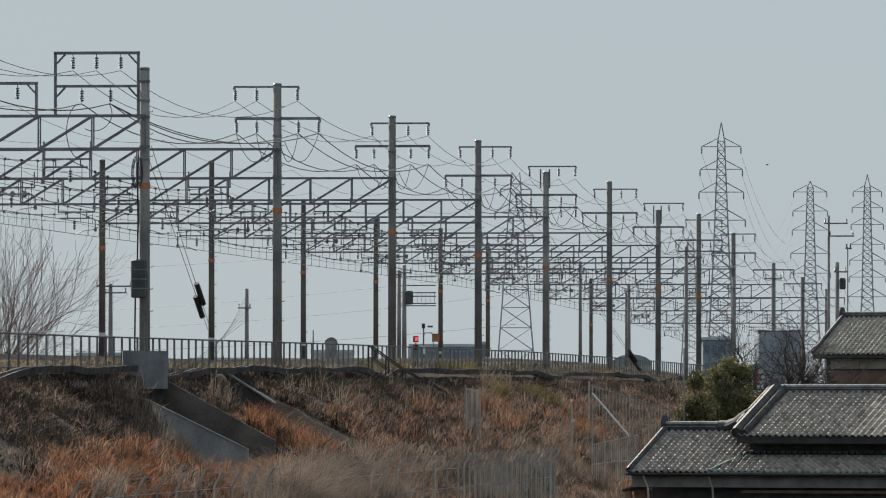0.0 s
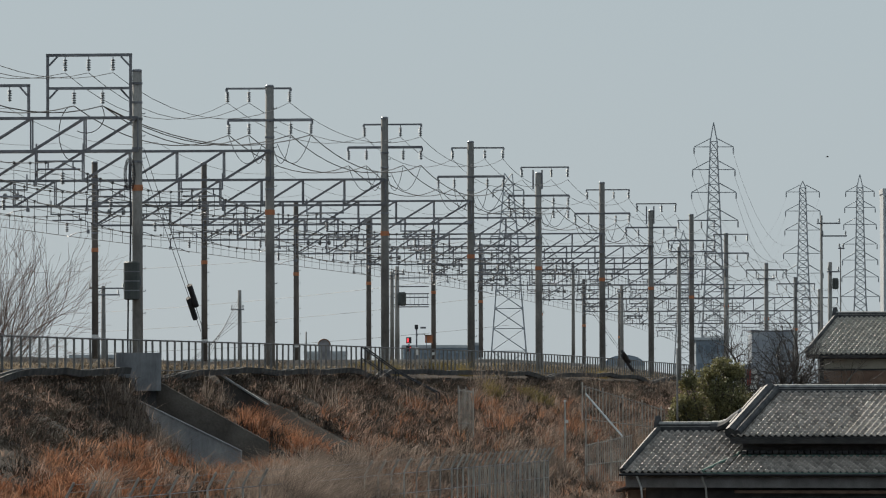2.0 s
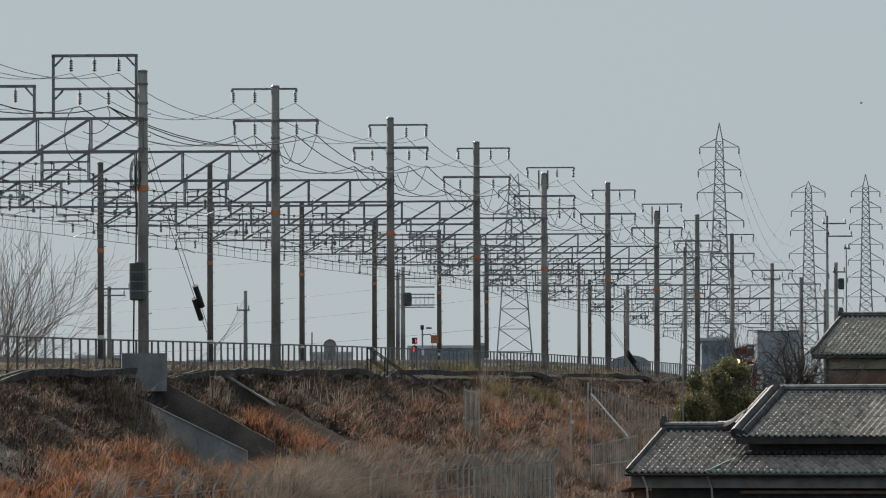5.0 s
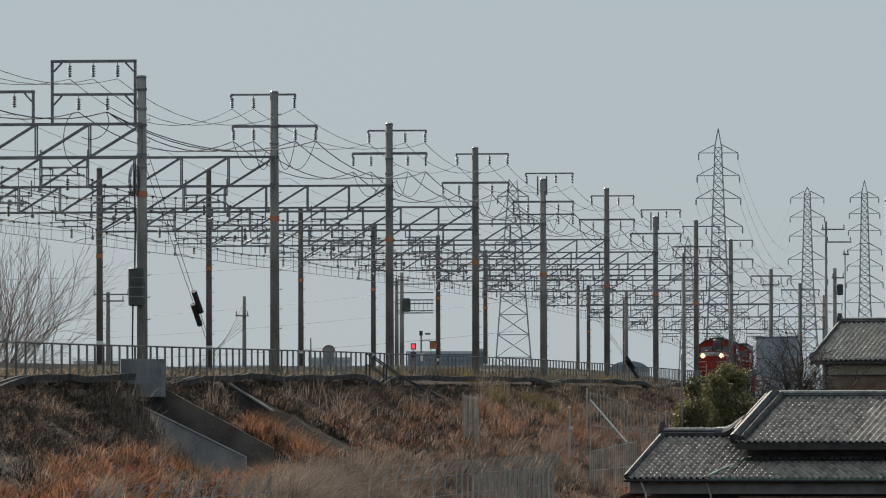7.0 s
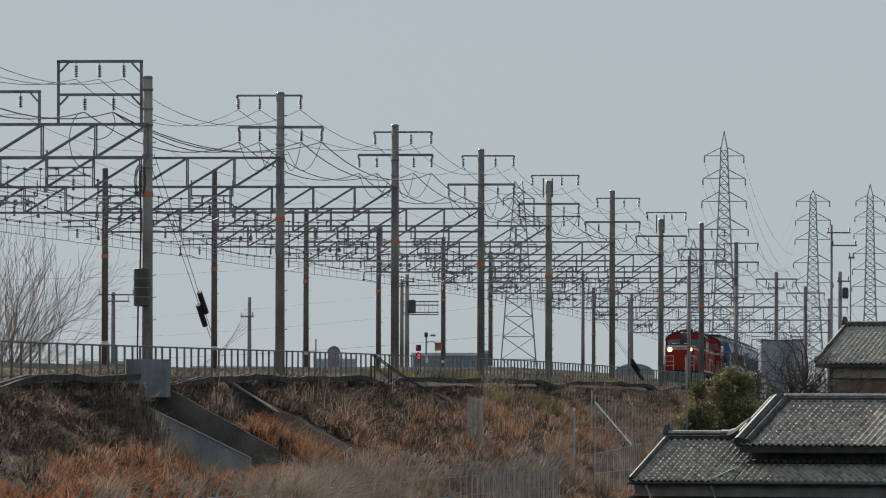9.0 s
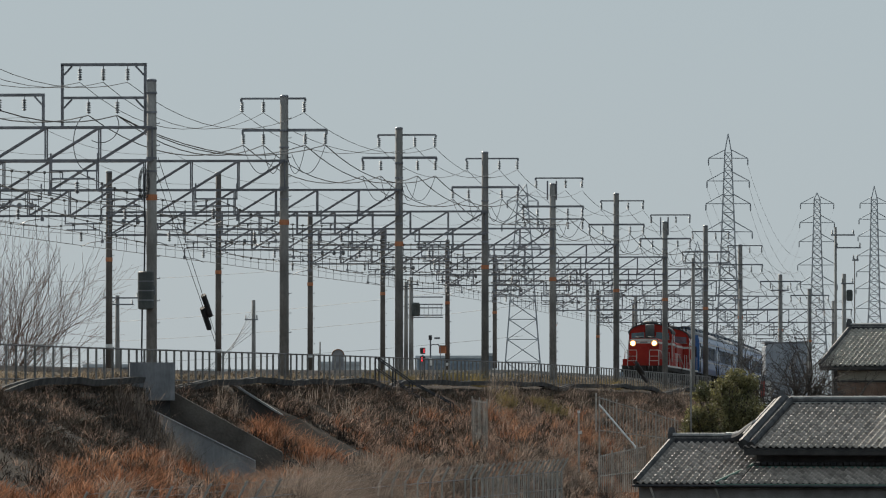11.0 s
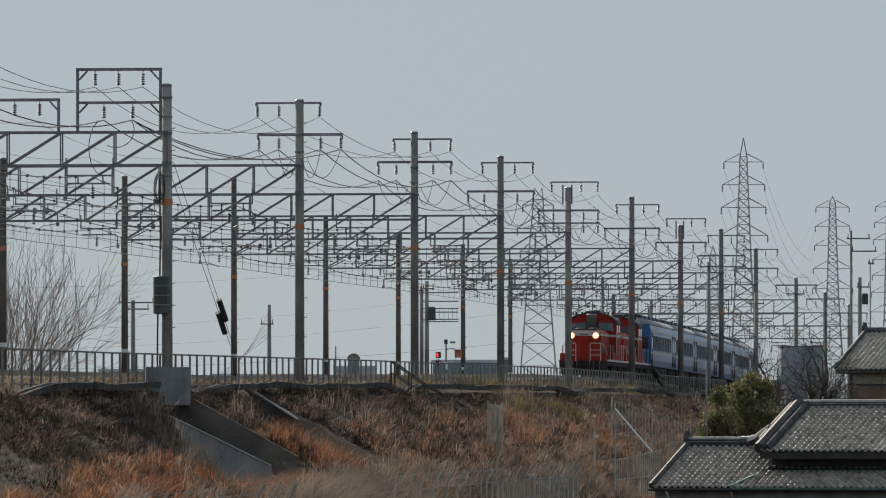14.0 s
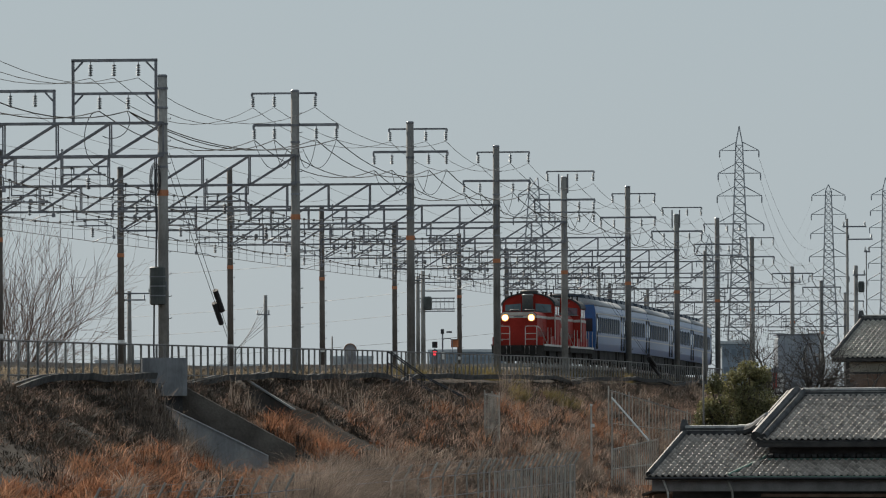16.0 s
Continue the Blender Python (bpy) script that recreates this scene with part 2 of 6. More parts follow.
# ---- building helpers ----
class Geo:
    """Collects simple solids and makes one mesh of them."""

    def __init__(self):
        self.v, self.f = [], []

    def add(self, v, f):
        o = len(self.v)
        self.v += [tuple(p) for p in v]
        self.f += [tuple(i + o for i in q) for q in f]
        return self

    def box(self, lo, hi):
        (a, b, c), (d, e, g) = lo, hi
        v = [(x, y, z) for z in (c, g) for x, y in ((a, b), (d, b), (d, e), (a, e))]
        return self.add(v, [(0, 3, 2, 1), (4, 5, 6, 7), (0, 1, 5, 4), (1, 2, 6, 5), (2, 3, 7, 6), (3, 0, 4, 7)])

    def bar(self, p, q, w, h=None, n=4, r2=None, up=(0, 0, 1)):
        """A bar from p to q: n=4 gives a box section w x h, more sides a round one of radius w, tapering to r2."""
        p, q = Vector(p), Vector(q)
        d = (q - p)
        if d.length < 1e-6:
            return self
        d.normalize()
        up = Vector(up)
        if abs(d.dot(up)) > 0.97:
            up = Vector((1, 0, 0))
        x = d.cross(up).normalized()
        y = x.cross(d)
        v = []
        if n == 4 and h is not None:
            for c in (p, q):
                v += [c + x * (i * w / 2) + y * (j * h / 2) for i, j in ((-1, -1), (1, -1), (1, 1), (-1, 1))]
        else:
            for c, r in ((p, w), (q, w if r2 is None else r2)):
                v += [c + (x * math.cos(2 * math.pi * k / n) + y * math.sin(2 * math.pi * k / n)) * r for k in range(n)]
        f = [tuple((k, (k + 1) % n, n + (k + 1) % n, n + k)) for k in range(n)]
        return self.add(v, f + [tuple(range(n))[::-1], tuple(range(n, 2 * n))])

    def tube(self, pts, r, n=3):
        """A thin tube through points."""
        pts = [Vector(p) for p in pts]
        v, f = [], []
        for i, p in enumerate(pts):
            d = (pts[min(i + 1, len(pts) - 1)] - pts[max(i - 1, 0)]).normalized()
            x = d.cross(Vector((0, 0, 1)))
            x = x.normalized() if x.length > 0.05 else Vector((1, 0, 0))
            y = x.cross(d)
            v += [p + (x * math.cos(2 * math.pi * k / n) + y * math.sin(2 * math.pi * k / n)) * r for k in range(n)]
            if i:
                f += [((i - 1) * n + k, (i - 1) * n + (k + 1) % n, i * n + (k + 1) % n, i * n + k) for k in range(n)]
        return self.add(v, f + [tuple(range(n))[::-1], tuple(range(len(v) - n, len(v)))])

    def lathe(self, prof, n=12, m=None):
        """A turned solid: (radius, height) from the bottom up."""
        m = m or Matrix()
        v = [m @ Vector((r * math.cos(2 * math.pi * k / n), r * math.sin(2 * math.pi * k / n), z)) for r, z in prof for k in range(n)]
        f = [(i * n + k, i * n + (k + 1) % n, (i + 1) * n + (k + 1) % n, (i + 1) * n + k) for i in range(len(prof) - 1) for k in range(n)]
        return self.add(v, f + [tuple(range(n))[::-1], tuple(range(len(v) - n, len(v)))])

    def prism(self, outline, a, b, axis="y"):
        """An outline in x-z (or y-z) extruded from a to b along the axis."""
        n = len(outline)
        put = (lambda u, w, c: (u, c, w)) if axis == "y" else (lambda u, w, c: (c, u, w))
        v = [put(u, w, c) for c in (a, b) for u, w in outline]
        return self.add(v, [(k, (k + 1) % n, n + (k + 1) % n, n + k) for k in range(n)] + [tuple(range(n))[::-1], tuple(range(n, 2 * n))])

    def mesh(self, name, smooth=False):
        me = bpy.data.meshes.new(name)
        me.from_pydata(self.v, [], self.f)
        bm = bmesh.new()
        bm.from_mesh(me)
        bmesh.ops.recalc_face_normals(bm, faces=bm.faces)
        bm.to_mesh(me)
        bm.free()
        if smooth:
            me.polygons.foreach_set("use_smooth", [True] * len(me.polygons))
        return me


def part(name, geo, material, parent=None, label="", smooth=False):
    """Links one mesh as a part under a thing or a part, or as a thing of its own."""
    me = geo if isinstance(geo, bpy.types.Mesh) else geo.mesh(name, smooth)
    if not me.materials:
        me.materials.append(material)
    ob = new(name, me)
    ob.parent = parent
    return tagged(ob, label)


def thing(name, label, category, m=None, group="", kind=""):
    """An Empty at the base of a thing."""
    ob = new(name)
    ob.empty_display_size = 0.3
    if m is not None:
        ob.matrix_basis = m
    return tagged(ob, label, category, group, kind)


def np_mesh(name, v, f):
    """A large mesh from arrays of places and triangles."""
    me = bpy.data.meshes.new(name)
    v, f = np.asarray(v, dtype=np.float32), np.asarray(f, dtype=np.int32)
    me.vertices.add(len(v))
    me.vertices.foreach_set("co", v.ravel())
    me.loops.add(f.size)
    me.loops.foreach_set("vertex_index", f.ravel())
    me.polygons.add(len(f))
    me.polygons.foreach_set("loop_start", np.arange(0, f.size, f.shape[1], dtype=np.int32))
    me.update(calc_edges=True)
    return me


# ---- plan: the railway runs straight away on its embankment ----
O = Vector((-10.09, 286.7))          # foot of the first pole
E = Vector((0.0926, 0.9957))         # along the line, away from the eye
N = Vector((-0.9957, 0.0926))        # across it, to the left
RAIL = 7.85
TRACKS = (2.6, 6.23, 10.2, 13.9)     # centres, left of the pole line
POLES = (0.0, 40.0, 84.9, 127.5, 168.5, 215.2, 258.0, 299.6, 340.5, 395.6, 442.0, 485.4)


def rail_z(d):
    """The line is level, then falls away in the distance."""
    return RAIL - (0 if d < 520 else (d - 520) ** 2 / 31200 if d < 760 else 1.846 + 0.026 * min(d - 760, 130))


def bed_dip(d):
    """How far the track bed lies below the level from which the portals are measured."""
    return lerp_table(d, ((200, 0.72), (330, 0.7), (410, 0.48), (450, 0.15), (498, 0.2), (520, 0.24), (540, 0.3), (555, 0.38), (600, 0.57), (646, 0.73), (690, 0.95), (740, 2.2), (780, 3.6), (860, 4.6), (5000, 4.6)))


def at(s, q, h=0.0):
    """s along the line, q to its left, h over the rails."""
    p = O + E * s + N * q
    return Vector((p.x, p.y, rail_z(O.y + E.y * s) + h))


TURN = math.atan2(E.x, E.y)          # the line's heading to the right of +y


def frame_at(s, q, h=0.0):
    """A pose on the line: x across to the right, y away, z up."""
    return Matrix.Translation(at(s, q, h)) @ Matrix.Rotation(-TURN, 4, "Z")


def lerp_table(x, table):
    for (a, p), (b, q) in zip(table, table[1:]):
        if x <= b:
            k = max(0.0, (x - a) / (b - a))
            return p + (q - p) * k
    return table[-1][1]


def edge_z(d):
    """Height of the embankment's shoulder, where the railing stands."""
    return lerp_table(d, ((230, 6.52), (262, 6.54), (340, 6.70), (430, 6.80), (480, 6.75), (570, 6.55), (700, 5.3), (900, 2.5)))


# ---- ground: one sheet, with the embankment in it ----
def ground_z(s, q):
    d = O.y + E.y * s
    e = edge_z(d)
    top = rail_z(d) - 0.25 - bed_dip(d)
    k = min(1.0, max(0.0, (900 - d) / 200)) if d > 700 else 1.0
    if d < 235:
        k = max(0.0, (d - 120) / 115)
    z = lerp_table(q, ((-60, 0.0), (-30, 0.2), (-16, 0.6), (-11, 1.5), (-9.0, 2.1), (-7.2, e - 3.0), (-1.6, e - 0.12), (-0.6, e + 0.02),
                       (0.3, e + 0.2), (1.2, top - 0.16), (2.0, top), (14.5, top), (15.6, top - 0.4), (19.6, top - 0.5), (27, 1.0), (40, 0.0)))
    z *= k
    if -16 < q < -1.2:
        calm = min(1.0, max(0.0, (-1.9 - q) / 1.0))
        z += calm * (0.28 * noise.noise(Vector((s * 0.35, q * 0.5, 0))) + 0.16 * noise.noise(Vector((s * 1.1, q * 1.3, 3))))
    if -7.4 < q < -1.9 and -42 < s < -12.75:
        z -= (1.75 if s < -14.6 else 1.0) * min(1.0, (7.4 + q) / 1.5) * min(1.0, (s + 42) / 9) * min(1.0, (-1.9 - q) / (0.4 if s > -17 else 1.1))     # washed out beside the chute
    if -6.5 < q < -2.0 and -5 < s < 9.4:
        z -= 0.85 * min(1.0, (6.5 + q) / 1.2) * min(1.0, (s + 5) / 5) * min(1.0, (-2.0 - q) / 0.8)
    return z


def build_ground():
    ss = [-5200, -2000, -900, -500, -300, -240, -200, -170, -140, -110, -80, -60] + [-50 + 1.5 * i for i in range(20)] + [-20 + 0.35 * i for i in range(26)] + [-10 + 1.5 * i for i in range(194)] + [290 + 10 * i for i in range(40)] + [750, 1000, 1600, 2600, 5200]
    qs = [-4800, -2000, -800, -300, -120, -60, -40, -30, -24, -20] + [-16 + 0.8 * i for i in range(19)] + [-0.6, 0.3, 1.2, 2, 5, 9, 14.5, 15.6, 19.6, 27, 40, 100, 400, 1500, 4800]
    v = []
    for s in ss:
        for q in qs:
            p = O + E * s + N * q
            v.append((p.x, p.y, ground_z(s, q)))
    w = len(qs)
    f = [(i * w + j, i * w + j + 1, (i + 1) * w + j + 1, (i + 1) * w + j) for i in range(len(ss) - 1) for j in range(w - 1)]
    ob = part("ground", Geo().add(v, f), M["soil"], None, smooth=True)
    tagged(ob, "dry brown embankment and fields under winter grass", "ground", kind="structure")


build_ground()


def build_tracks():
    bed = Geo()
    ss = [-60 + 10 * i for i in range(62)]
    prof = ((1.0, -0.62), (1.7, -0.2), (14.9, -0.2), (15.7, -0.62))
    v = [tuple(at(s, q, h - bed_dip(O.y + E.y * s))) for s in ss for q, h in prof]
    f = [(i * 4 + j, i * 4 + j + 1, i * 4 + j + 5, i * 4 + j + 4) for i in range(len(ss) - 1) for j in range(3)]
    bed.add(v, f)
    tagged(part("track_bed", bed, M["ballast"]), "brown stone ballast under four railway tracks", "ballast", kind="structure")
    for q in TRACKS:
        for side in (-0.55, 0.55):
            g = Geo()
            pts = [at(s, q + side, -0.08 - bed_dip(O.y + E.y * s)) for s in ss]
            for a, b in zip(pts, pts[1:]):
                g.bar(a, b, 0.07, 0.15)
            tagged(part("rail", g, M["rail"]), "worn steel running rail on brown ballast", "rail", "running rails", "structure")


build_tracks()


# ---- catenary portals ----
def insulator_geo():
    g = Geo()
    g.bar((0, 0, 0), (0, 0, -0.5), 0.014, n=5)
    for z in (-0.12, -0.2, -0.28, -0.36, -0.44):
        g.lathe([(0.03, z - 0.035), (0.085, z - 0.015), (0.04, z + 0.025)], 8)
    return g


INS = insulator_geo().mesh("insulator")
INS.materials.append(M["porcelain"])


def round_pole(parent, name, x, h0, h1, r, bands=(), skin="pole"):
    g = Geo().lathe([(r, h0), (r * 0.95, h0 + (h1 - h0) * 0.4), (r * 0.86, h1)], 16, Matrix.Translation((x, 0, 0)))
    pole = part(name, g, M[skin], parent, smooth=True)
    cap = Geo().lathe([(r * 0.9, h1), (r * 0.92, h1 + 0.05), (r * 0.7, h1 + 0.09)], 14, Matrix.Translation((x, 0, 0)))
    part("pole_cap", cap, M["steel"], pole)
    for h, c in bands:
        part("marker_band", Geo().lathe([(r + 0.006, h), (r + 0.005, h + 0.2)], 16, Matrix.Translation((x, 0, 0))), M[c], pole,
             "faded orange band" if c == "orange" else "white band")
    for h in (5.9, 6.35, 7.35, 7.9, 8.55):
        if h < h1 - 0.2:
            part("clamp_ring", Geo().lathe([(r * 0.95 + 0.01, h), (r * 0.95 + 0.01, h + 0.07)], 14, Matrix.Translation((x, 0, 0))), M["steel"], pole)
    pegs = Geo()
    for i in range(int((h1 - h0 - 2) / 0.75)):
        z = h0 + 2 + i * 0.75
        sx = x + (r + 0.08) * (1 if i % 2 else 1)
        pegs.bar((x, 0, z), (sx, 0, z), 0.014, n=5)
        pegs.bar((sx, 0, z), (sx, 0, z + 0.05), 0.012, n=5)
    tagged(part("pole_stepping", pegs, M["steel"], pole), kind="stuff")
    return pole


def crossarm(parent, x0, x1, z, spots, drop=0.0, thick=0.075):
    arm = part("crossarm", Geo().box((x0, -0.05, z - thick / 2), (x1, 0.05, z + thick / 2)), M["steel"], parent)
    if drop:
        for e in (x0, x1):
            part("arm_end", Geo().box((e - 0.03, -0.04, z - drop), (e + 0.03, 0.04, z)), M["steel"], arm)
    for x in spots:
        ob = part("insulator", INS, M["porcelain"], parent)
        ob.location = (x, 0, z - thick / 2)
    return arm


def truss(parent, x0, x1, zb, zt, bays, deep=0.5):
    """A flat-topped lattice beam with its chords, posts and diagonals."""
    g = Geo()
    for y in (-deep / 2, deep / 2):
        for z in (zb, zt):
            g.bar((x0, y, z), (x1, y, z), 0.075, 0.085)
        for i in range(bays + 1):
            x = x0 + (x1 - x0) * i / bays
            g.bar((x, y, zb), (x, y, zt), 0.05, 0.05)
            if i < bays:
                xn = x0 + (x1 - x0) * (i + 1) / bays
                g.bar((x, y, zb), (xn, y, zt), 0.045, 0.05)
    for i in range(bays + 1):
        x = x0 + (x1 - x0) * i / bays
        for z in (zb, zt):
            g.bar((x, -deep / 2, z), (x, deep / 2, z), 0.04, 0.04)
    return part("lattice_beam", g, M["steel"], parent)


def hanger(parent, x, zb, k):
    """The drop bracket over one track, with its steady arm and insulators."""
    g = Geo()
    g.bar((x - 0.8, -0.3, zb + 0.25), (x - 0.8, -0.3, zb - 0.35), 0.05, 0.05)
    g.bar((x + 0.8, -0.3, zb + 0.25), (x + 0.8, -0.3, zb - 0.35), 0.05, 0.05)
    g.bar((x - 0.83, -0.3, zb - 0.35), (x + 0.83, -0.3, zb - 0.35), 0.06, 0.06)
    for dx in (-0.4, 0.45):
        g.bar((x + dx, -0.3, zb - 0.35), (x + dx, -0.3, zb - 0.62), 0.045, 0.045)
    g.bar((x - 0.75, -0.3, zb - 0.62), (x + 0.7, -0.3, zb - 0.62), 0.035, n=6)
    side = 1 if k % 2 else -1
    g.tube([(x + 0.7 * side, -0.3, zb - 0.62), (x + 0.82 * side, -0.3, zb - 0.7), (x + 0.84 * side, -0.3, zb - 1.1)], 0.03, 6)
    arm = part("drop_bracket", g, M["steel"], parent)
    part("steady_arm", Geo().tube([(x + 0.84 * side, -0.3, zb - 1.1), (x + 0.3 * side, -0.3, zb - 1.18), (x - 0.1 * side, -0.3, zb - 1.35)], 0.018, 5), M["steel"], arm)
    part("clamp", Geo().box((x + 0.84 * side - 0.06, -0.36, zb - 1.2), (x + 0.84 * side + 0.06, -0.24, zb - 1.05)), M["steel"], arm)
    ins = part("insulator", INS, M["porcelain"], arm)
    ins.location = (x - 0.1 * side, -0.3, zb - 0.64)


UP, LOW = 9.82, 8.6         # crossarms over the rails
HB, HT = 6.3, 7.42         # the lattice beam's chords over the rails
SPAN = 18.2


def top_arm(i):
    """Height of the upper crossarm; the farther poles carry it a little higher."""
    return UP + (0.18 if i >= 3 else 0)


def feeder_spots(i):
    """Where the three upper wires hang on a pole."""
    return (-1.63, -0.8, 0.78) if i == 1 else (-0.88, 0.7, 1.58)


def portal(i, s):
    d = O.y + E.y * s
    base = -1.2
    far = d > 660
    span = {3: 18.5, 4: 18.05, 7: 17.9}.get(i, SPAN)
    p = thing("catenary_portal", "concrete catenary portal with grey lattice beam over four tracks", "catenary portal", frame_at(s, 0), "catenary portals")
    tall = (8.97, 9.87, 10.07, 10.25, 9.75, 10.38, 9.62, 10.35, 10.0, 9.07, 9.1, 9.3)[i]
    round_pole(p, "pole", 0, base, tall, 0.185, [(4.95 if i < 3 else 4.6, "orange")])
    lp = (8.6, 8.8, 9.0, 9.35, 10.4, 9.35, 9.25, 9.4, 9.3, 9.0, 9.0, 9.0)[i]
    round_pole(p, "far_pole", -span, base, lp, 0.17, [(5.0, "orange"), (0.75, "white")], "dark_pole")
    fb = Geo()
    fb.bar((-span, -0.25, 6.95 if i % 2 else 6.75), (-span + 2.1, -0.25, 6.95 if i % 2 else 6.75), 0.035, n=6)
    fb.bar((-span, -0.25, 6.2), (-span + 1.2, -0.25, 6.8), 0.03, n=6)
    br = part("feeder_bracket", fb, M["steel"], p)
    for x_ in (0.75, 1.45, 2.0):
        part("disc_insulator", Geo().lathe([(0.05, -0.1), (0.14, -0.06), (0.14, 0.06), (0.05, 0.1)], 10, Matrix.Translation((-span + x_, -0.25, 6.95 if i % 2 else 6.75)) @ Matrix.Rotation(math.pi / 2, 4, "Y")), M["porcelain"], br)
    if 0 < i < 8:
        for x_, sg in ((-1.58, 1), (-0.8, 1), (0.82, -1), (1.6, -1)):
            z_ = LOW - 0.62
            part("jumper_cable", Geo().tube([(x_ + (0.7 if abs(x_) < 1 else 1.3) * sg * k_, -0.1, z_ - 0.9 * 4 * k_ * (1 - k_) - 0.3 * k_) for k_ in [j / 10 for j in range(11)]], 0.012, 4), M["wire"], p)
    else:
        part("jumper_cable", Geo().tube([(-2.15 - 0.5 * math.sin(a), -0.15, 6.9 + 0.95 * math.cos(a)) for a in [j * math.pi / 12 for j in range(1, 13)]], 0.014, 4), M["wire"], p)
        part("jumper_cable", Geo().tube([(-1.17 - 0.55 + 0.62 * math.sin(a), -0.15, 7.5 - 0.6 * math.cos(a)) for a in [j * math.pi / 12 for j in range(-2, 9)]], 0.014, 4), M["wire"], p)
    truss(p, -span, 0.05, HB, HT, 10)
    for k, q in enumerate(TRACKS):
        hanger(p, -q, HB, i + k)
    if i == 0:
        g = Geo()
        for x in (-3.05, -0.22):
            g.box((x - 0.045, -0.06, HT + 0.05), (x + 0.045, 0.06, 9.55))
        g.box((-3.1, -0.06, 9.5), (-0.17, 0.06, 9.6))
        for x, e in ((-3.0, 1), (-0.27, -1)):
            for z in (9.5, 8.38):
                g.bar((x, 0, z - 0.3), (x + 0.28 * e, 0, z), 0.06, 0.06)
        fr = part("feeder_frame", g, M["steel"], p)
        part("crossbar", Geo().box((-3.0, -0.05, 8.38), (-0.27, 0.05, 8.47)), M["steel"], fr)
        for x, z in ((-2.45, 9.5), (-1.65, 9.5), (-0.82, 9.5), (-2.15, 8.38), (-1.17, 8.38)):
            ob = part("insulator", INS, M["porcelain"], p)
            ob.location = (x, 0, z)
        g = Geo()
        for x in (-6.6, -3.7):
            g.box((x - 0.045, -0.06, HT + 0.05), (x + 0.045, 0.06, 8.55))
        g.box((-6.65, -0.06, 8.48), (-3.65, 0.06, 8.58))
        g.bar((-3.75, 0, 8.2), (-4.0, 0, 8.48), 0.06, 0.06)
        part("feeder_frame", g, M["steel"], p)
        for x in (-6.0, -5.2, -4.35):
            ob = part("insulator", INS, M["porcelain"], p)
            ob.location = (x, 0, 8.48)
    else:
        if i < 9:
            riser = 0.4 if i in (4, 6) else 0
            if riser:
                g = Geo()
                for x in (-0.28, 0.2):
                    g.box((x - 0.04, -0.05, tall - 0.8), (x + 0.04, 0.05, UP + 0.15))
                part("riser", g, M["steel"], p)
            z = top_arm(i) + (0.12 if riser else 0)
            sp = feeder_spots(i)
            crossarm(p, sp[0] - 0.05, sp[2] + 0.05, z, sp, 0.12)
        crossarm(p, -1.62, 1.66, LOW + (0.22 if i == 2 else 0), (-1.58, -0.8, 0.82, 1.6), 0.16, 0.11)
        if i == 4:
            crossarm(p, -1.62, 1.66, LOW - 0.68, (-1.5, -0.8, 0.82, 1.6), 0.1, 0.08)
    return p


for i_, s_ in enumerate(POLES):
    portal(i_, s_)


# ---- wires ----
def sagged(pts, sags, steps=10):
    out = []
    for i, (a, b) in enumerate(zip(pts, pts[1:])):
        sag = sags[min(i, len(sags) - 1)] if isinstance(sags, tuple) else sags
        for k in range(steps):
            t = k / steps
            p = a.lerp(b, t)
            p.z -= sag * 4 * t * (1 - t)
            out.append(p)
    return out + [pts[-1]]


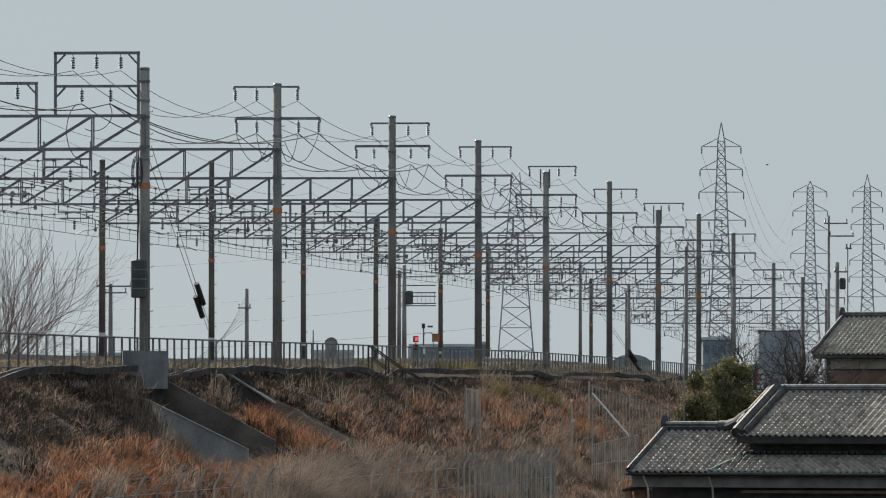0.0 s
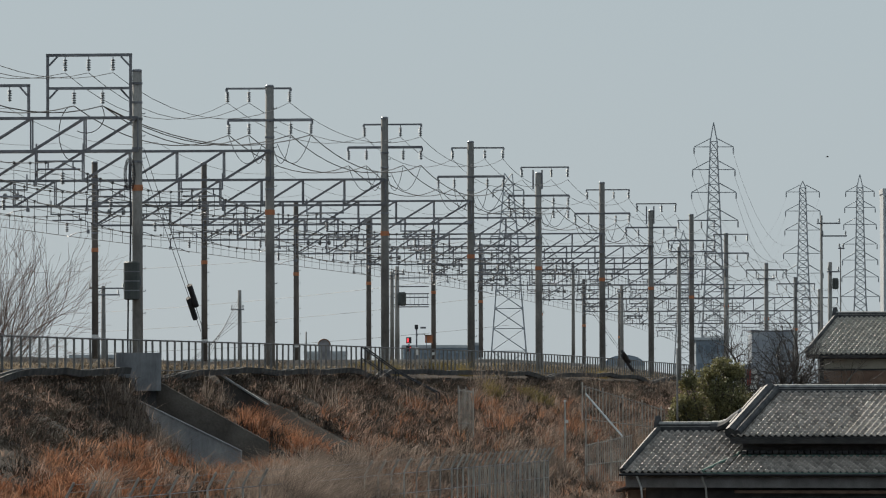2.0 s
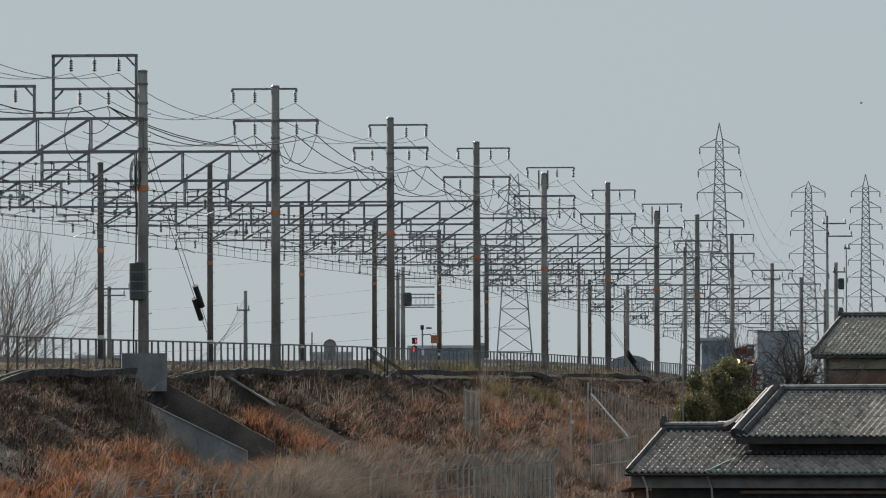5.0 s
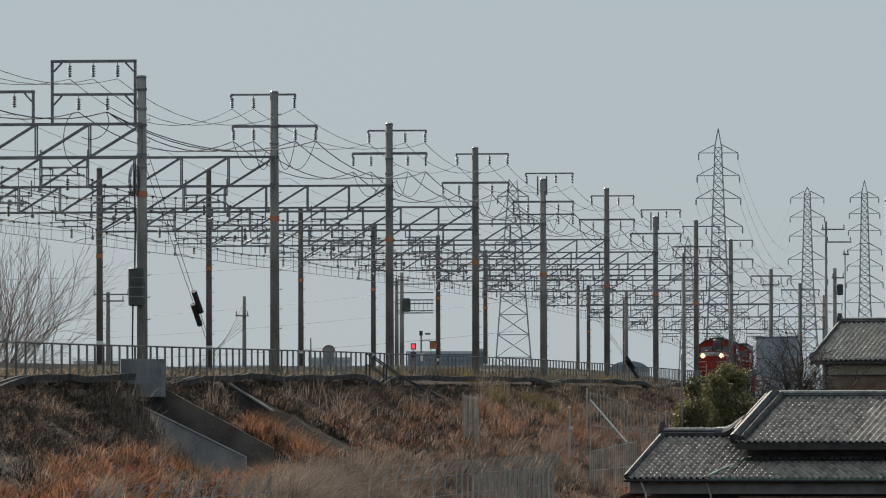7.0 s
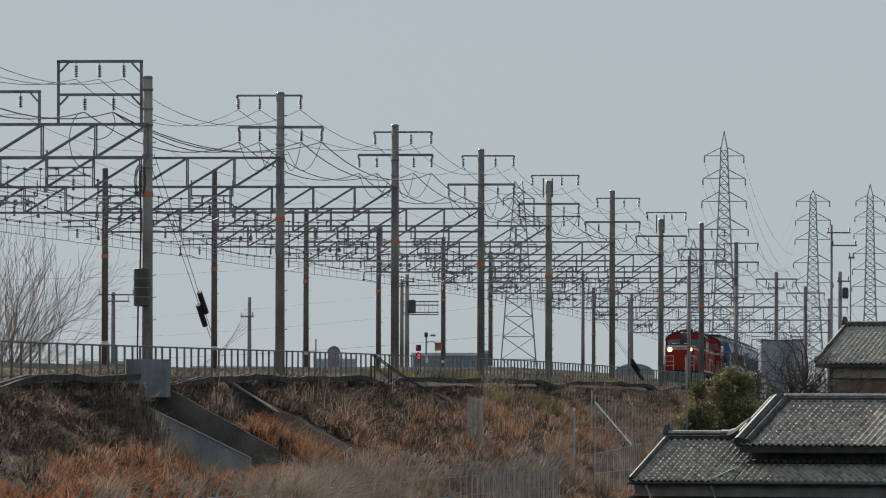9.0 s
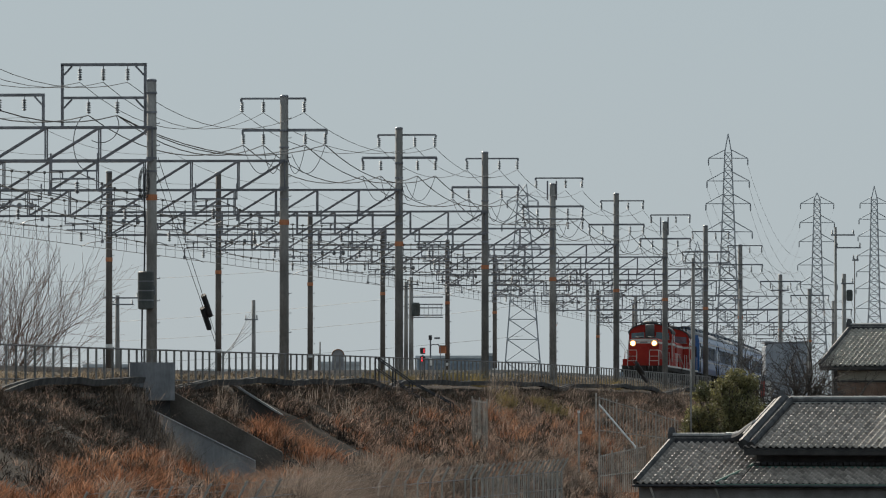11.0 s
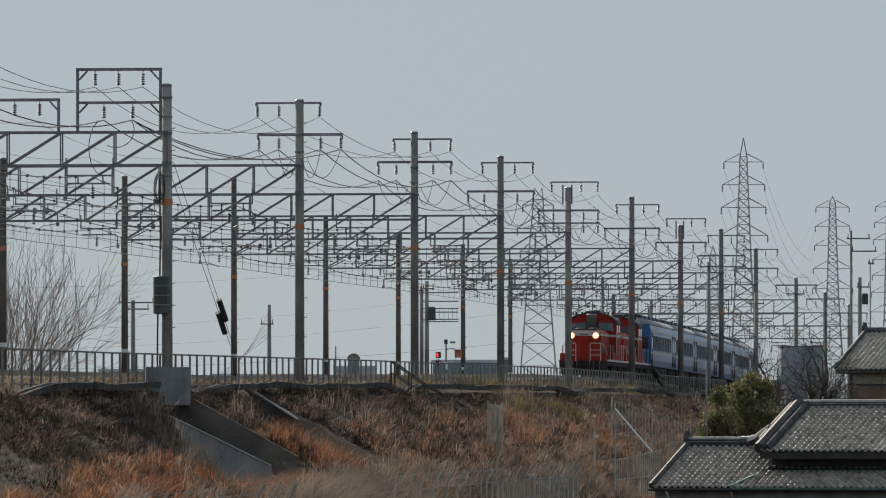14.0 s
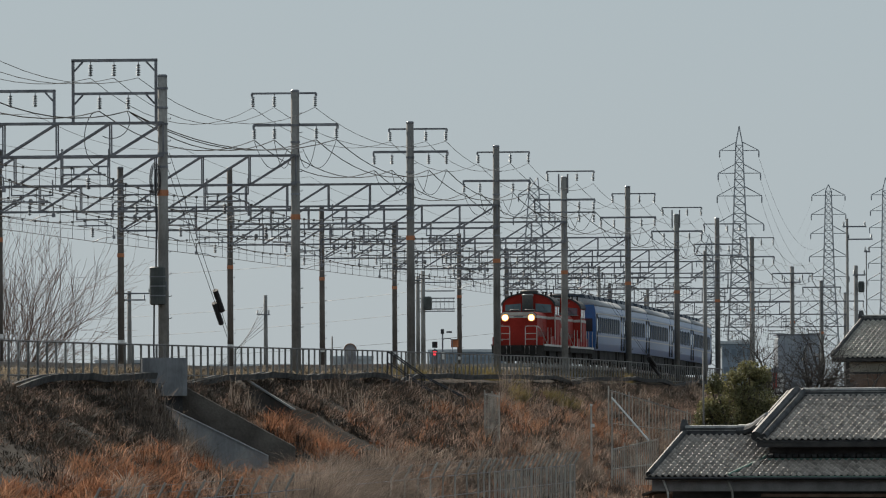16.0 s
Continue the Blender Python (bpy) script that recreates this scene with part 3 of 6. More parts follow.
def wires():
    stations = (-45.0,) + POLES + (530.0, 575.0)
    for q in TRACKS:
        c = Geo().tube([at(s, q + (0.12 if i % 2 else -0.12), 5.0) for i, s in enumerate(stations)], 0.016)
        tagged(part("contact_wire", c, M["wire"]), "thin dark contact wire above a railway track", "wire", "contact wires")
        msg = sagged([at(s, q, 5.95) for s in stations], 0.45)
        mw = part("messenger_wire", Geo().tube(msg, 0.018), M["wire"])
        tagged(mw, "thin dark messenger wire with droppers above a track", "wire", "messenger wires")
        g = Geo()
        for a, b in zip(stations, stations[1:]):
            for k in range(1, 12):
                t = k / 12
                s = a + (b - a) * t
                g.bar(at(s, q, 5.0), at(s, q, 5.95 - 0.45 * 4 * t * (1 - t)), 0.011, n=3)
                g.lathe([(0.05, -0.04), (0.05, 0.04)], 5, Matrix.Translation(at(s, q, 5.95 - 0.45 * 4 * t * (1 - t))))
        tagged(part("dropper_wire", g, M["wire"], mw), kind="stuff")
    for n, (x, h) in enumerate(((-1.63, UP - 0.55), (-0.8, UP - 0.55), (0.78, UP - 0.55), (-1.58, LOW - 0.58), (-0.8, LOW - 0.58), (0.82, LOW - 0.58), (1.6, LOW - 0.58))):
        first = {(-1.63): (2.45, 8.95), (0.78): (0.82, 8.95)}.get(x, (1.65, 8.95)) if h > 9 else ((2.15, 7.83) if x < -1 else (1.17, 7.83))
        pts = [at(-45, first[0], first[1]), at(POLES[0], *first)] + [at(s, -(feeder_spots(k + 1)[n] if h > 9 else x), h + (top_arm(k + 1) - UP if h > 9 else 0)) for k, s in enumerate(POLES[1:])] + [at(540, -x, h)]
        sag = (0.8, 1.05, 0.78) if h > 9 else (0.8, 0.8, 0.78)
        w = Geo().tube(sagged(pts, sag), 0.013 if h > 9 else 0.022)
        tagged(part("feeder_wire", w, M["wire"]), "sagging dark feeder wire between concrete poles", "wire", "feeder wires")
    for q in TRACKS:
        aux = sagged([at(s, q + 0.06, 5.5) for s in stations], 0.16)
        tagged(part("auxiliary_wire", Geo().tube(aux, 0.012), M["wire"]), "thin dark auxiliary catenary wire above a track", "wire", "auxiliary wires")
    for q in (4.4, 8.2, 12.1, 16.3):
        pts = [at(s, q, HT + 0.35) for s in stations]
        tagged(part("return_wire", Geo().tube(sagged(pts, 0.5), 0.009), M["wire"]), "thin dark return wire over the tracks", "wire", "return wires")


wires()


# ---- railing, gutter, chute and fixtures on the embankment ----
def railing():
    f = thing("embankment_railing", "long rusty dark iron railing on the embankment shoulder", "railing")
    a, b = -45.0, 288.0
    top, low = [], []
    s = a
    while s <= b:
        e = edge_z(O.y + E.y * s)
        p = at(s, -1.05)
        top.append(Vector((p.x, p.y, e + 1.12)))
        low.append(Vector((p.x, p.y, e + 0.12)))
        s += 3.0
    for name, pts, r in (("top_rail", top, 0.03), ("bottom_rail", low, 0.022)):
        part(name, Geo().tube(pts, r, 6), M["iron"], f)
    post = Geo().lathe([(0.038, -0.3), (0.036, 1.12)], 8).mesh("post")
    post.materials.append(M["rail_post"])
    s = a
    while s < b:
        p = at(s, -1.05)
        ob = part("post", post, M["iron"], f)
        ob.location = (p.x, p.y, edge_z(O.y + E.y * s))
        ob.rotation_euler = (0, 0.03 * noise.noise(Vector((s * 3, 0, 0))), 0)
        s += 1.95 + 0.1 * noise.noise(Vector((s * 7.7, 1, 0)))


railing()


def gutter(s0, s1, dips):
    """A sagging concrete gutter kerb below the railing."""
    n = int((s1 - s0) / 0.7)
    prof = ((-0.15, -0.1), (0.15, -0.1), (0.2, 0.1), (0.11, 0.1), (0.08, 0.0), (-0.08, 0.0), (-0.11, 0.1), (-0.2, 0.1))
    g = Geo()
    v = []
    for i in range(n + 1):
        s = s0 + (s1 - s0) * i / n
        e = edge_z(O.y + E.y * s) + 0.08 + 0.13 * noise.noise(Vector((s * 0.09, 2, 0))) + 0.035 * noise.noise(Vector((s * 0.3, 5, 0)))
        for c, w, depth in dips:
            e -= depth * math.exp(-((s - c) / w) ** 2)
        p = at(s, -1.75)
        v += [(p.x - N.x * x, p.y - N.y * x, e + z) for x, z in prof]
    k = len(prof)
    f = [(i * k + j, i * k + (j + 1) % k, (i + 1) * k + (j + 1) % k, (i + 1) * k + j) for i in range(n) for j in range(k)]
    g.add(v, f + [tuple(range(k)), tuple(range(n * k, n * k + k))])
    tagged(part("drain_gutter", g, M["gutter"]), "sagging dark concrete gutter along the embankment shoulder", "gutter", "drain gutters")


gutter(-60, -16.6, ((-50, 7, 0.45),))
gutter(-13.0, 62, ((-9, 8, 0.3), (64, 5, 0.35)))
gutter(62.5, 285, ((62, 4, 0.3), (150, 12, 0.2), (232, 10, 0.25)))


def headwall():
    b = thing("drain_headwall", "weathered grey concrete drain box on the embankment shoulder", "headwall", Matrix.Translation((-9.55, 272.0, 5.93)) @ Matrix.Rotation(-TURN + radians(9), 4, "Z"))
    g = Geo()
    g.box((-0.72, 0, 0.1), (0.72, 0.14, 1.32))
    g.box((-0.56, -0.02, 0.16), (-0.53, 0.0, 1.3))
    g.box((-0.72, 0.14, 0.1), (-0.58, 1.2, 1.3))
    g.box((0.58, 0.14, 0.1), (0.72, 1.2, 1.32))
    g.box((-0.58, 1.06, -0.6), (0.58, 1.2, 1.3))
    part("wall", g, M["concrete"], b)
    # the box is filled with the gutter's dark tone
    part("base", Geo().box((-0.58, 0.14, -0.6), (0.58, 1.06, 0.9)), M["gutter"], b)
    c = thing("drain_chute", "sloping grey concrete drain chute running down the embankment", "chute", Matrix.Translation((-10.52, 271.7, 6.0)) @ Matrix.Rotation(-TURN, 4, "Z"), "drain chutes")
    # inner wall and floor get darker concrete: stains plus the channel's shade
    for y0, y1, x0, x1, top, drop, face in ((0.0, 0.2, 0.0, 4.3, 0.2, 0.49, "chute"), (1.5, 1.68, 1.35, 5.0, 1.12, 0.55, "old_chute")):
        part("side_wall", Geo().prism([(x0, top - drop * x0), (x1, top - drop * x1), (x1, -4.4), (x0, -3.4)], y0, y1), M[face], c)
    part("channel_floor", Geo().prism([(0.0, -0.15), (4.6, -2.4), (4.6, -2.8), (0.0, -0.6)], 0.2, 1.5), M["old_chute"], c)
    part("wall_coping", Geo().prism([(0.0, 0.21), (4.3, -1.895), (4.3, -1.93), (0.0, 0.175)], -0.03, 0.23), M["chute"], c)
    k = thing("drain_chute", "old brownish concrete chute half buried in the embankment", "chute", Matrix.Translation((-7.4, 296.0, 6.42)) @ Matrix.Rotation(-TURN, 4, "Z"), "drain chutes")
    part("side_wall", Geo().prism([(-0.3, 0.27), (3.6, -2.2), (3.6, -4.4), (-0.3, -3.0)], 0, 0.2), M["old_chute"], k)
    part("wall_coping", Geo().prism([(-0.3, 0.3), (3.6, -2.17), (3.6, -2.24), (-0.3, 0.23)], -0.04, 0.26), M["chute"], k)
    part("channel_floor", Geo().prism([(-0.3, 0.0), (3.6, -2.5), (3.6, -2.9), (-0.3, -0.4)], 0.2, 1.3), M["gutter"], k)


headwall()


def stair_rail():
    h = thing("stair_handrail", "dark iron handrail of a stair down the embankment", "handrail")
    p0, p1, p2 = at(63, -1.2), at(63, -2.6), at(63, -4.3)
    e = edge_z(O.y + E.y * 63)
    z = (e + 1.1, e + 0.1, e - 0.8)
    for off in (0.0, 1.3):
        pts = [Vector((p.x + E.x * off, p.y + E.y * off, zz)) for p, zz in zip((p0, p1, p2), z)]
        part("rail", Geo().tube(pts, 0.032, 6), M["black"], h)
        part("rail", Geo().tube([p - Vector((0, 0, 0.45)) for p in pts], 0.026, 6), M["black"], h)
        for p in pts + [pts[0].lerp(pts[1], 0.5)]:
            part("post", Geo().bar(p - Vector((0, 0, 1.6)), p, 0.03, n=6), M["black"], h)


stair_rail()


def guy(top, foot, guard):
    """A guy wire, its lower end in a black guard."""
    top, foot = Vector(top), Vector(foot)
    g = thing("guy_wire", "steel guy wire with a thick black guard sleeve", "guy wire", group="guy wires")
    side = Vector((0.12, 0, 0))
    for sg in (-1, 1):
        part("strand", Geo().bar(top + side * sg, foot + side * 0.4 * sg, 0.012, n=4), M["wire"], g)
    for k, (a, b) in enumerate(guard):
        p, q = top.lerp(foot, a), top.lerp(foot, b)
        off = side * (1 if k == 0 else -1) * 0.75
        part("guard_sleeve", Geo().bar(p + off, q + off, 0.095, n=10), M["black"], g, "black guard sleeve")


def p1_fixtures():
    box = thing("pole_cabinet", "dark grey ribbed cabinet hung on a concrete pole", "cabinet", frame_at(0, 0) @ Matrix.Translation((-0.16, -0.32, 1.25)))
    part("body", Geo().lathe([(0.2, 0), (0.27, 0.04), (0.27, 1.26), (0.2, 1.3)], 10), M["box"], box)
    for z in (0.3, 0.62, 0.94):
        part("rib", Geo().lathe([(0.285, z), (0.285, z + 0.04)], 10), M["steel"], box)
    part("bracket", Geo().box((-0.05, 0.1, 0.5), (0.3, 0.22, 0.8)), M["steel"], box)
    part("cable", Geo().tube([(-0.12, 0, 0), (-0.14, 0.0, -1.5), (-0.13, 0.05, -2.2)], 0.03, 5), M["black"], box)
    part("cable", Geo().tube([(-0.05, 0, 1.3), (-0.03, 0.0, 2.6), (-0.06, 0.05, 4.6)], 0.03, 5), M["black"], box)
    coil = thing("cable_coil", "black cable coiled on a concrete pole", "cable coil", frame_at(0, 0) @ Matrix.Translation((-0.24, -0.25, 5.5)))
    for k in range(4):
        r, w = 0.42 + 0.05 * k, 0.1 + 0.03 * k
        part("loop", Geo().tube([(w * math.cos(a), 0.02 * k, r * math.sin(a)) for a in [i * math.pi / 10 for i in range(21)]], 0.012, 5), M["black"], coil)
    guy(at(0, -0.1, 6.4), at(4, -1.72, 0.2), ((0.745, 0.86), (0.815, 0.93)))
    guy(at(168.5, -0.1, 6.4), at(217.0, -1.9, -0.9), ((0.82, 0.9), (0.85, 0.97)))


p1_fixtures()


def bent_fence():
    """Security fence with bent tops, along the foot of the embankment."""
    f = thing("security_fence", "grey steel security fence with bent tops in dry reeds", "fence")
    pts = []
    n = 68
    for i in range(n):
        t = i / (n - 1)
        x, y = -9.0 + 13.3 * t, 205 + 121 * t
        pts.append(Vector((x, y, 3.35)))
    out = Vector((0.9, -0.1, 0)).normalized()
    for k, p in enumerate(pts):
        if (k % 2 and k < 48) or 20 < k < 34:
            continue
        post = Geo().bar(p - Vector((0, 0, 2.4)), p, 0.034, n=6)
        post.bar(p, p + out * 0.24 + Vector((0, 0, 0.46)), 0.036, n=6)
        part("post", post, M["slat"], f)
    for dz in (-0.04, -0.7):
        part("rail", Geo().tube([p + Vector((0, 0, dz)) for p in pts], 0.012, 5), M["steel"], f)
    for k in (0.5, 0.95):
        part("barbed_wire", Geo().tube([p + out * 0.22 * k + Vector((0, 0, 0.42 * k)) for p in pts], 0.007, 3), M["wire"], f)
    slat = Geo().box((-0.016, -0.012, -2.2), (0.016, 0.012, -0.05)).mesh("slat")
    slat.materials.append(M["slat"])
    for i in range(42):
        t = 0.76 + 0.24 * i / 42
        ob = part("slat", slat, M["slat"], f)
        ob.location = (-9.0 + 13.3 * t, 205 + 121 * t, 3.35)


bent_fence()


def mesh_fence(a, b, foot, tops, gap, thick, name, label):
    """A steel fence from a to b, its top running between two heights."""
    f = thing(name, label, "fence", group="slope fences")
    a, b = Vector((*a, 0)), Vector((*b, 0))
    n = max(2, int((b - a).length / gap))
    for i in range(n + 1):
        p = a.lerp(b, i / n)
        z1 = tops[0] + (tops[1] - tops[0]) * i / n
        big = i % 6 == 0
        w = thick * (1.7 if big else 1.0)
        part("post" if big else "bar", Geo().box((p.x - w, p.y - w, foot), (p.x + w, p.y + w, z1 + (0.1 if big else 0))), M["slat"], f)
    for k in (0.45, 0.97):
        part("rail", Geo().bar((a.x, a.y, foot + (tops[0] - foot) * k), (b.x, b.y, foot + (tops[1] - foot) * k), 0.03, 0.035), M["slat"], f)


mesh_fence((0.88, 335), (1.47, 336), 3.6, (6.1, 6.0), 0.09, 0.014, "mesh_fence", "short grey mesh fence panel standing in brown grass")
mesh_fence((6.9, 400), (11.4, 424), 3.3, (6.3, 5.05), 0.95, 0.02, "mesh_fence", "thin grey mesh fence climbing the grassy embankment")
mesh_fence((6.2, 352), (8.2, 356), 2.2, (3.75, 4.15), 0.2, 0.02, "slat_fence", "grey slatted steel fence beside the tiled house")


def slope_posts():
    p = thing("slope_handrail", "white painted pipe handrail slanting down the slope", "handrail")
    part("rail", Geo().bar((6.35, 360, 5.85), (7.9, 358, 4.0), 0.042, n=8), M["white"], p)
    part("post", Geo().bar((6.35, 360, 3.4), (6.35, 360, 6.1), 0.03, n=8), M["slat"], p)
    part("post", Geo().bar((7.9, 358, 2.2), (7.9, 358, 4.0), 0.03, n=8), M["slat"], p)
    q = thing("marker_post", "thin grey marker post standing in dry grass", "post", Matrix.Translation((5.5, 362, 2.6)))
    part("shaft", Geo().lathe([(0.045, 0), (0.04, 2.9)], 8), M["slat"], q)
    part("cap", Geo().lathe([(0.06, 2.9), (0.05, 3.0)], 8), M["white"], q)
    part("tag", Geo().box((-0.02, -0.06, 2.0), (0.14, -0.045, 2.14)), M["white"], q)


slope_posts()


# ---- tiled houses ----
PITCH, COURSE = 0.27, 0.25


def tile_geo():
    """One clay pantile with its roll and front lip; x along the eave, y up the slope."""
    prof = ((0.0, 0.02), (0.02, 0.055), (0.05, 0.082), (0.085, 0.09), (0.12, 0.075), (0.15, 0.04), (0.185, 0.012), (0.225, 0.0), (0.265, 0.006))
    g = Geo()
    v = [(x, -0.02, z + 0.022) for x, z in prof] + [(x, COURSE, z + 0.0) for x, z in prof] + [(x, -0.02, z + 0.0) for x, z in prof]
    n = len(prof)
    return g.add(v, [(i, i + 1, n + i + 1, n + i) for i in range(n - 1)] + [(2 * n + i, 2 * n + i + 1, i + 1, i) for i in range(n - 1)])


def soft_tile():
    me = tile_geo().mesh("roof_tile")
    for p in me.polygons:
        p.use_smooth = p.area > 0.003
    return me


TILE = soft_tile()
TILE.materials.append(M["tile"])
TILE_OLD = soft_tile()
TILE_OLD.materials.append(M["tile_old"])


def tiled_plane(roof, x0, x1, y0, z0, run, rise, tile, limit=300, skip=0.0):
    """A roof plane from the eave (y0, z0) up, covered with tiles; skip: the left edge leans in by that much per metre."""
    slope = math.atan2(rise, run)
    length = math.hypot(run, rise)
    m0 = Matrix.Translation((0, y0, z0)) @ Matrix.Rotation(slope, 4, "X")
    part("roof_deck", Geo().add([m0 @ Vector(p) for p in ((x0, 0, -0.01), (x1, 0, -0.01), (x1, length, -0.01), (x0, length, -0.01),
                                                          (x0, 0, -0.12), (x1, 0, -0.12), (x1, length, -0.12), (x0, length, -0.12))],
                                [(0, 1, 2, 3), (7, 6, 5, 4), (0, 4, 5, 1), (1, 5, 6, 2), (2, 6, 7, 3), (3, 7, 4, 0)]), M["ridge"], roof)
    n = 0
    rest = Geo()
    for i in range(int((x1 - x0) / PITCH)):
        for j in range(int(length / COURSE)):
            x = x0 + i * PITCH
            if x < x0 + skip * j * COURSE:
                continue
            wob = 0.006 * noise.noise(Vector((x * 7, j * 3.1, z0)))
            m = m0 @ Matrix.Translation((x, j * COURSE, 0.015 + wob)) @ Matrix.Rotation(0.02 * noise.noise(Vector((i * 1.7, j * 2.3, 4))), 4, "Z")
            if n < limit:
                ob = new("roof_tile", tile)
                ob.parent = roof
                ob.matrix_basis = m
                n += 1
            else:
                rest.add([m @ v.co for v in tile.vertices], [tuple(p.vertices) for p in tile.polygons])
    if rest.v:
        tagged(part("roof_tiles", rest, M["tile_join"], roof), kind="stuff")


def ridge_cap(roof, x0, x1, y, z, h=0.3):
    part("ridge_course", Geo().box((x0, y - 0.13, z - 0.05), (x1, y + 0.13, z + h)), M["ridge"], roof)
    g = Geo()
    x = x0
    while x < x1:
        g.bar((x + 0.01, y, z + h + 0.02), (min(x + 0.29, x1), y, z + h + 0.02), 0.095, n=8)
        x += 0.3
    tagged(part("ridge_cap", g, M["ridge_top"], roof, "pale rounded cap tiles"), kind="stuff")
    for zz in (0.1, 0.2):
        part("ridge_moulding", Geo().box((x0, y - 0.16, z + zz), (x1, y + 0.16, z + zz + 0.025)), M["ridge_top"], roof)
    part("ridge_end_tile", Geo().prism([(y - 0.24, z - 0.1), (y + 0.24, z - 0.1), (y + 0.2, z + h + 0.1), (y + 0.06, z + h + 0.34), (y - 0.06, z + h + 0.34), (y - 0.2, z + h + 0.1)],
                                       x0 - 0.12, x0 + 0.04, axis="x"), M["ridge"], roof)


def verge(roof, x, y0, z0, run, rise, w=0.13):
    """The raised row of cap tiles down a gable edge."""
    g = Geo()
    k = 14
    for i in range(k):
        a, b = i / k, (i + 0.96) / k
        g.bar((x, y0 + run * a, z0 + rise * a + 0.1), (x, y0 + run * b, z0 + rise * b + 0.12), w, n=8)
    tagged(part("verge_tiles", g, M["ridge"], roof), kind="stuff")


def low_house():
    h = thing("tiled_house", "single-storey dark timber house with layered grey tiled roofs", "house",
              Matrix.Translation((7.3, 333.0, 0.36)) @ Matrix.Rotation(radians(-26), 4, "Z"))
    z = -0.3
    part("wall", Geo().box((0.7, 0.7, 0), (16, 6.6, 2.55 + z)), M["dark_wood"], h)
    part("upper_wall", Geo().box((4.5, 1.55, 2.3), (16, 6.6, 4.1 + z)), M["dark_wood"], h)
    part("fascia", Geo().box((0.0, 0.3, 2.12 + z), (16, 0.4, 2.62 + z)), M["grey_plaster"], h, "weathered grey plastered fascia")
    part("eave_gutter", Geo().bar((-0.1, -0.05, 2.63 + z), (16, -0.05, 2.63 + z), 0.055, n=8), M["black"], h)
    part("lintel_beam", Geo().box((4.6, 0.5, 1.9 + z), (16, 0.7, 2.02 + z)), M["brown_board"], h, "brown timber beam")
    for x in (0.62, 3.4):
        part("downpipe", Geo().tube([(x, 0.0, 2.58 + z), (x + 0.06, 0.3, 2.1 + z), (x + 0.06, 0.6, 0.0)], 0.045, 6), M["white" if x < 1 else "slat"], h)
    for x in (5.2, 7.4, 9.6):
        w = part("window", Geo().box((x, 0.66, 0.9), (x + 1.6, 0.72, 1.75 + z)), M["glass"], h)
        part("window_frame", Geo().box((x - 0.05, 0.64, 0.84), (x + 1.65, 0.7, 0.9)), M["brown_board"], w)
    r1 = part("side_roof", Geo().box((0.1, 0.4, 2.5 + z), (4.2, 0.45, 2.55 + z)), M["dark_wood"], h, "lower tiled gable roof")
    tiled_plane(r1, 0.0, 4.4, 0.0, 2.68 + z, 3.6, 1.68, TILE, 300)
    part("back_slope", Geo().add([(0, 3.6, 4.36 + z), (4.4, 3.6, 4.36 + z), (4.4, 7.0, 2.8 + z), (0, 7.0, 2.8 + z), (0, 3.6, 4.24 + z), (4.4, 3.6, 4.24 + z), (4.4, 7.0, 2.68 + z), (0, 7.0, 2.68 + z)],
                                 [(0, 3, 2, 1), (4, 5, 6, 7), (0, 1, 5, 4), (1, 2, 6, 5), (2, 3, 7, 6), (3, 0, 4, 7)]), M["tile_join"], r1)
    part("gable", Geo().prism([(0.7, 2.4 + z), (6.5, 2.4 + z), (3.6, 4.2 + z)], 0.5, 0.62, axis="x"), M["dark_wood"], r1)
    ridge_cap(r1, -0.05, 2.35, 3.6, 4.38 + z, 0.2)
    verge(r1, 0.0, 0.0, 2.68 + z, 3.6, 1.68)
    r2 = part("pent_roof", Geo().box((4.4, 0.4, 2.5 + z), (16, 0.45, 2.55 + z)), M["dark_wood"], h, "narrow tiled pent roof")
    tiled_plane(r2, 4.4, 16.0, 0.0, 2.68 + z, 1.5, 0.68, TILE, 270)
    part("valley_flashing", Geo().tube([(4.35, 1.55, 3.5 + z), (4.25, 1.45, 3.36 + z), (3.9, 0.7, 3.1 + z), (3.45, 0.0, 2.78 + z)], 0.06, 6), M["copper"], r2, "green copper valley flashing")
    part("wall_flashing", Geo().box((4.4, 1.42, 3.33 + z), (16, 1.56, 3.4 + z)), M["copper"], r2)
    part("eave_flashing", Geo().box((3.5, -0.07, 2.64 + z), (16, -0.03, 2.72 + z)), M["copper"], r2)
    g = Geo()
    for i in range(42):
        x = 4.55 + 0.27 * i
        g.bar((x, 1.38, 3.5 + z), (x + 0.2, 1.38, 3.5 + z), 0.07, n=8)
    tagged(part("capping_tiles", g, M["ridge"], r2), kind="stuff")
    r3 = part("main_roof", Geo().box((4.6, 1.0, 3.9 + z), (16, 1.06, 3.98 + z)), M["dark_wood"], h, "upper tiled main roof")
    tiled_plane(r3, 4.3, 16.0, 0.75, 4.1 + z, 3.95, 1.75, TILE, 300)
    part("fascia", Geo().box((4.3, 0.78, 3.84 + z), (16, 0.86, 4.06 + z)), M["dark_wood"], r3)
    part("back_slope", Geo().add([(4.3, 4.7, 5.82 + z), (16, 4.7, 5.82 + z), (16, 8.4, 4.2 + z), (4.3, 8.4, 4.2 + z), (4.3, 4.7, 5.7 + z), (16, 4.7, 5.7 + z), (16, 8.4, 4.08 + z), (4.3, 8.4, 4.08 + z)],
                                 [(0, 3, 2, 1), (4, 5, 6, 7), (0, 1, 5, 4), (1, 2, 6, 5), (2, 3, 7, 6), (3, 0, 4, 7)]), M["tile_join"], r3)
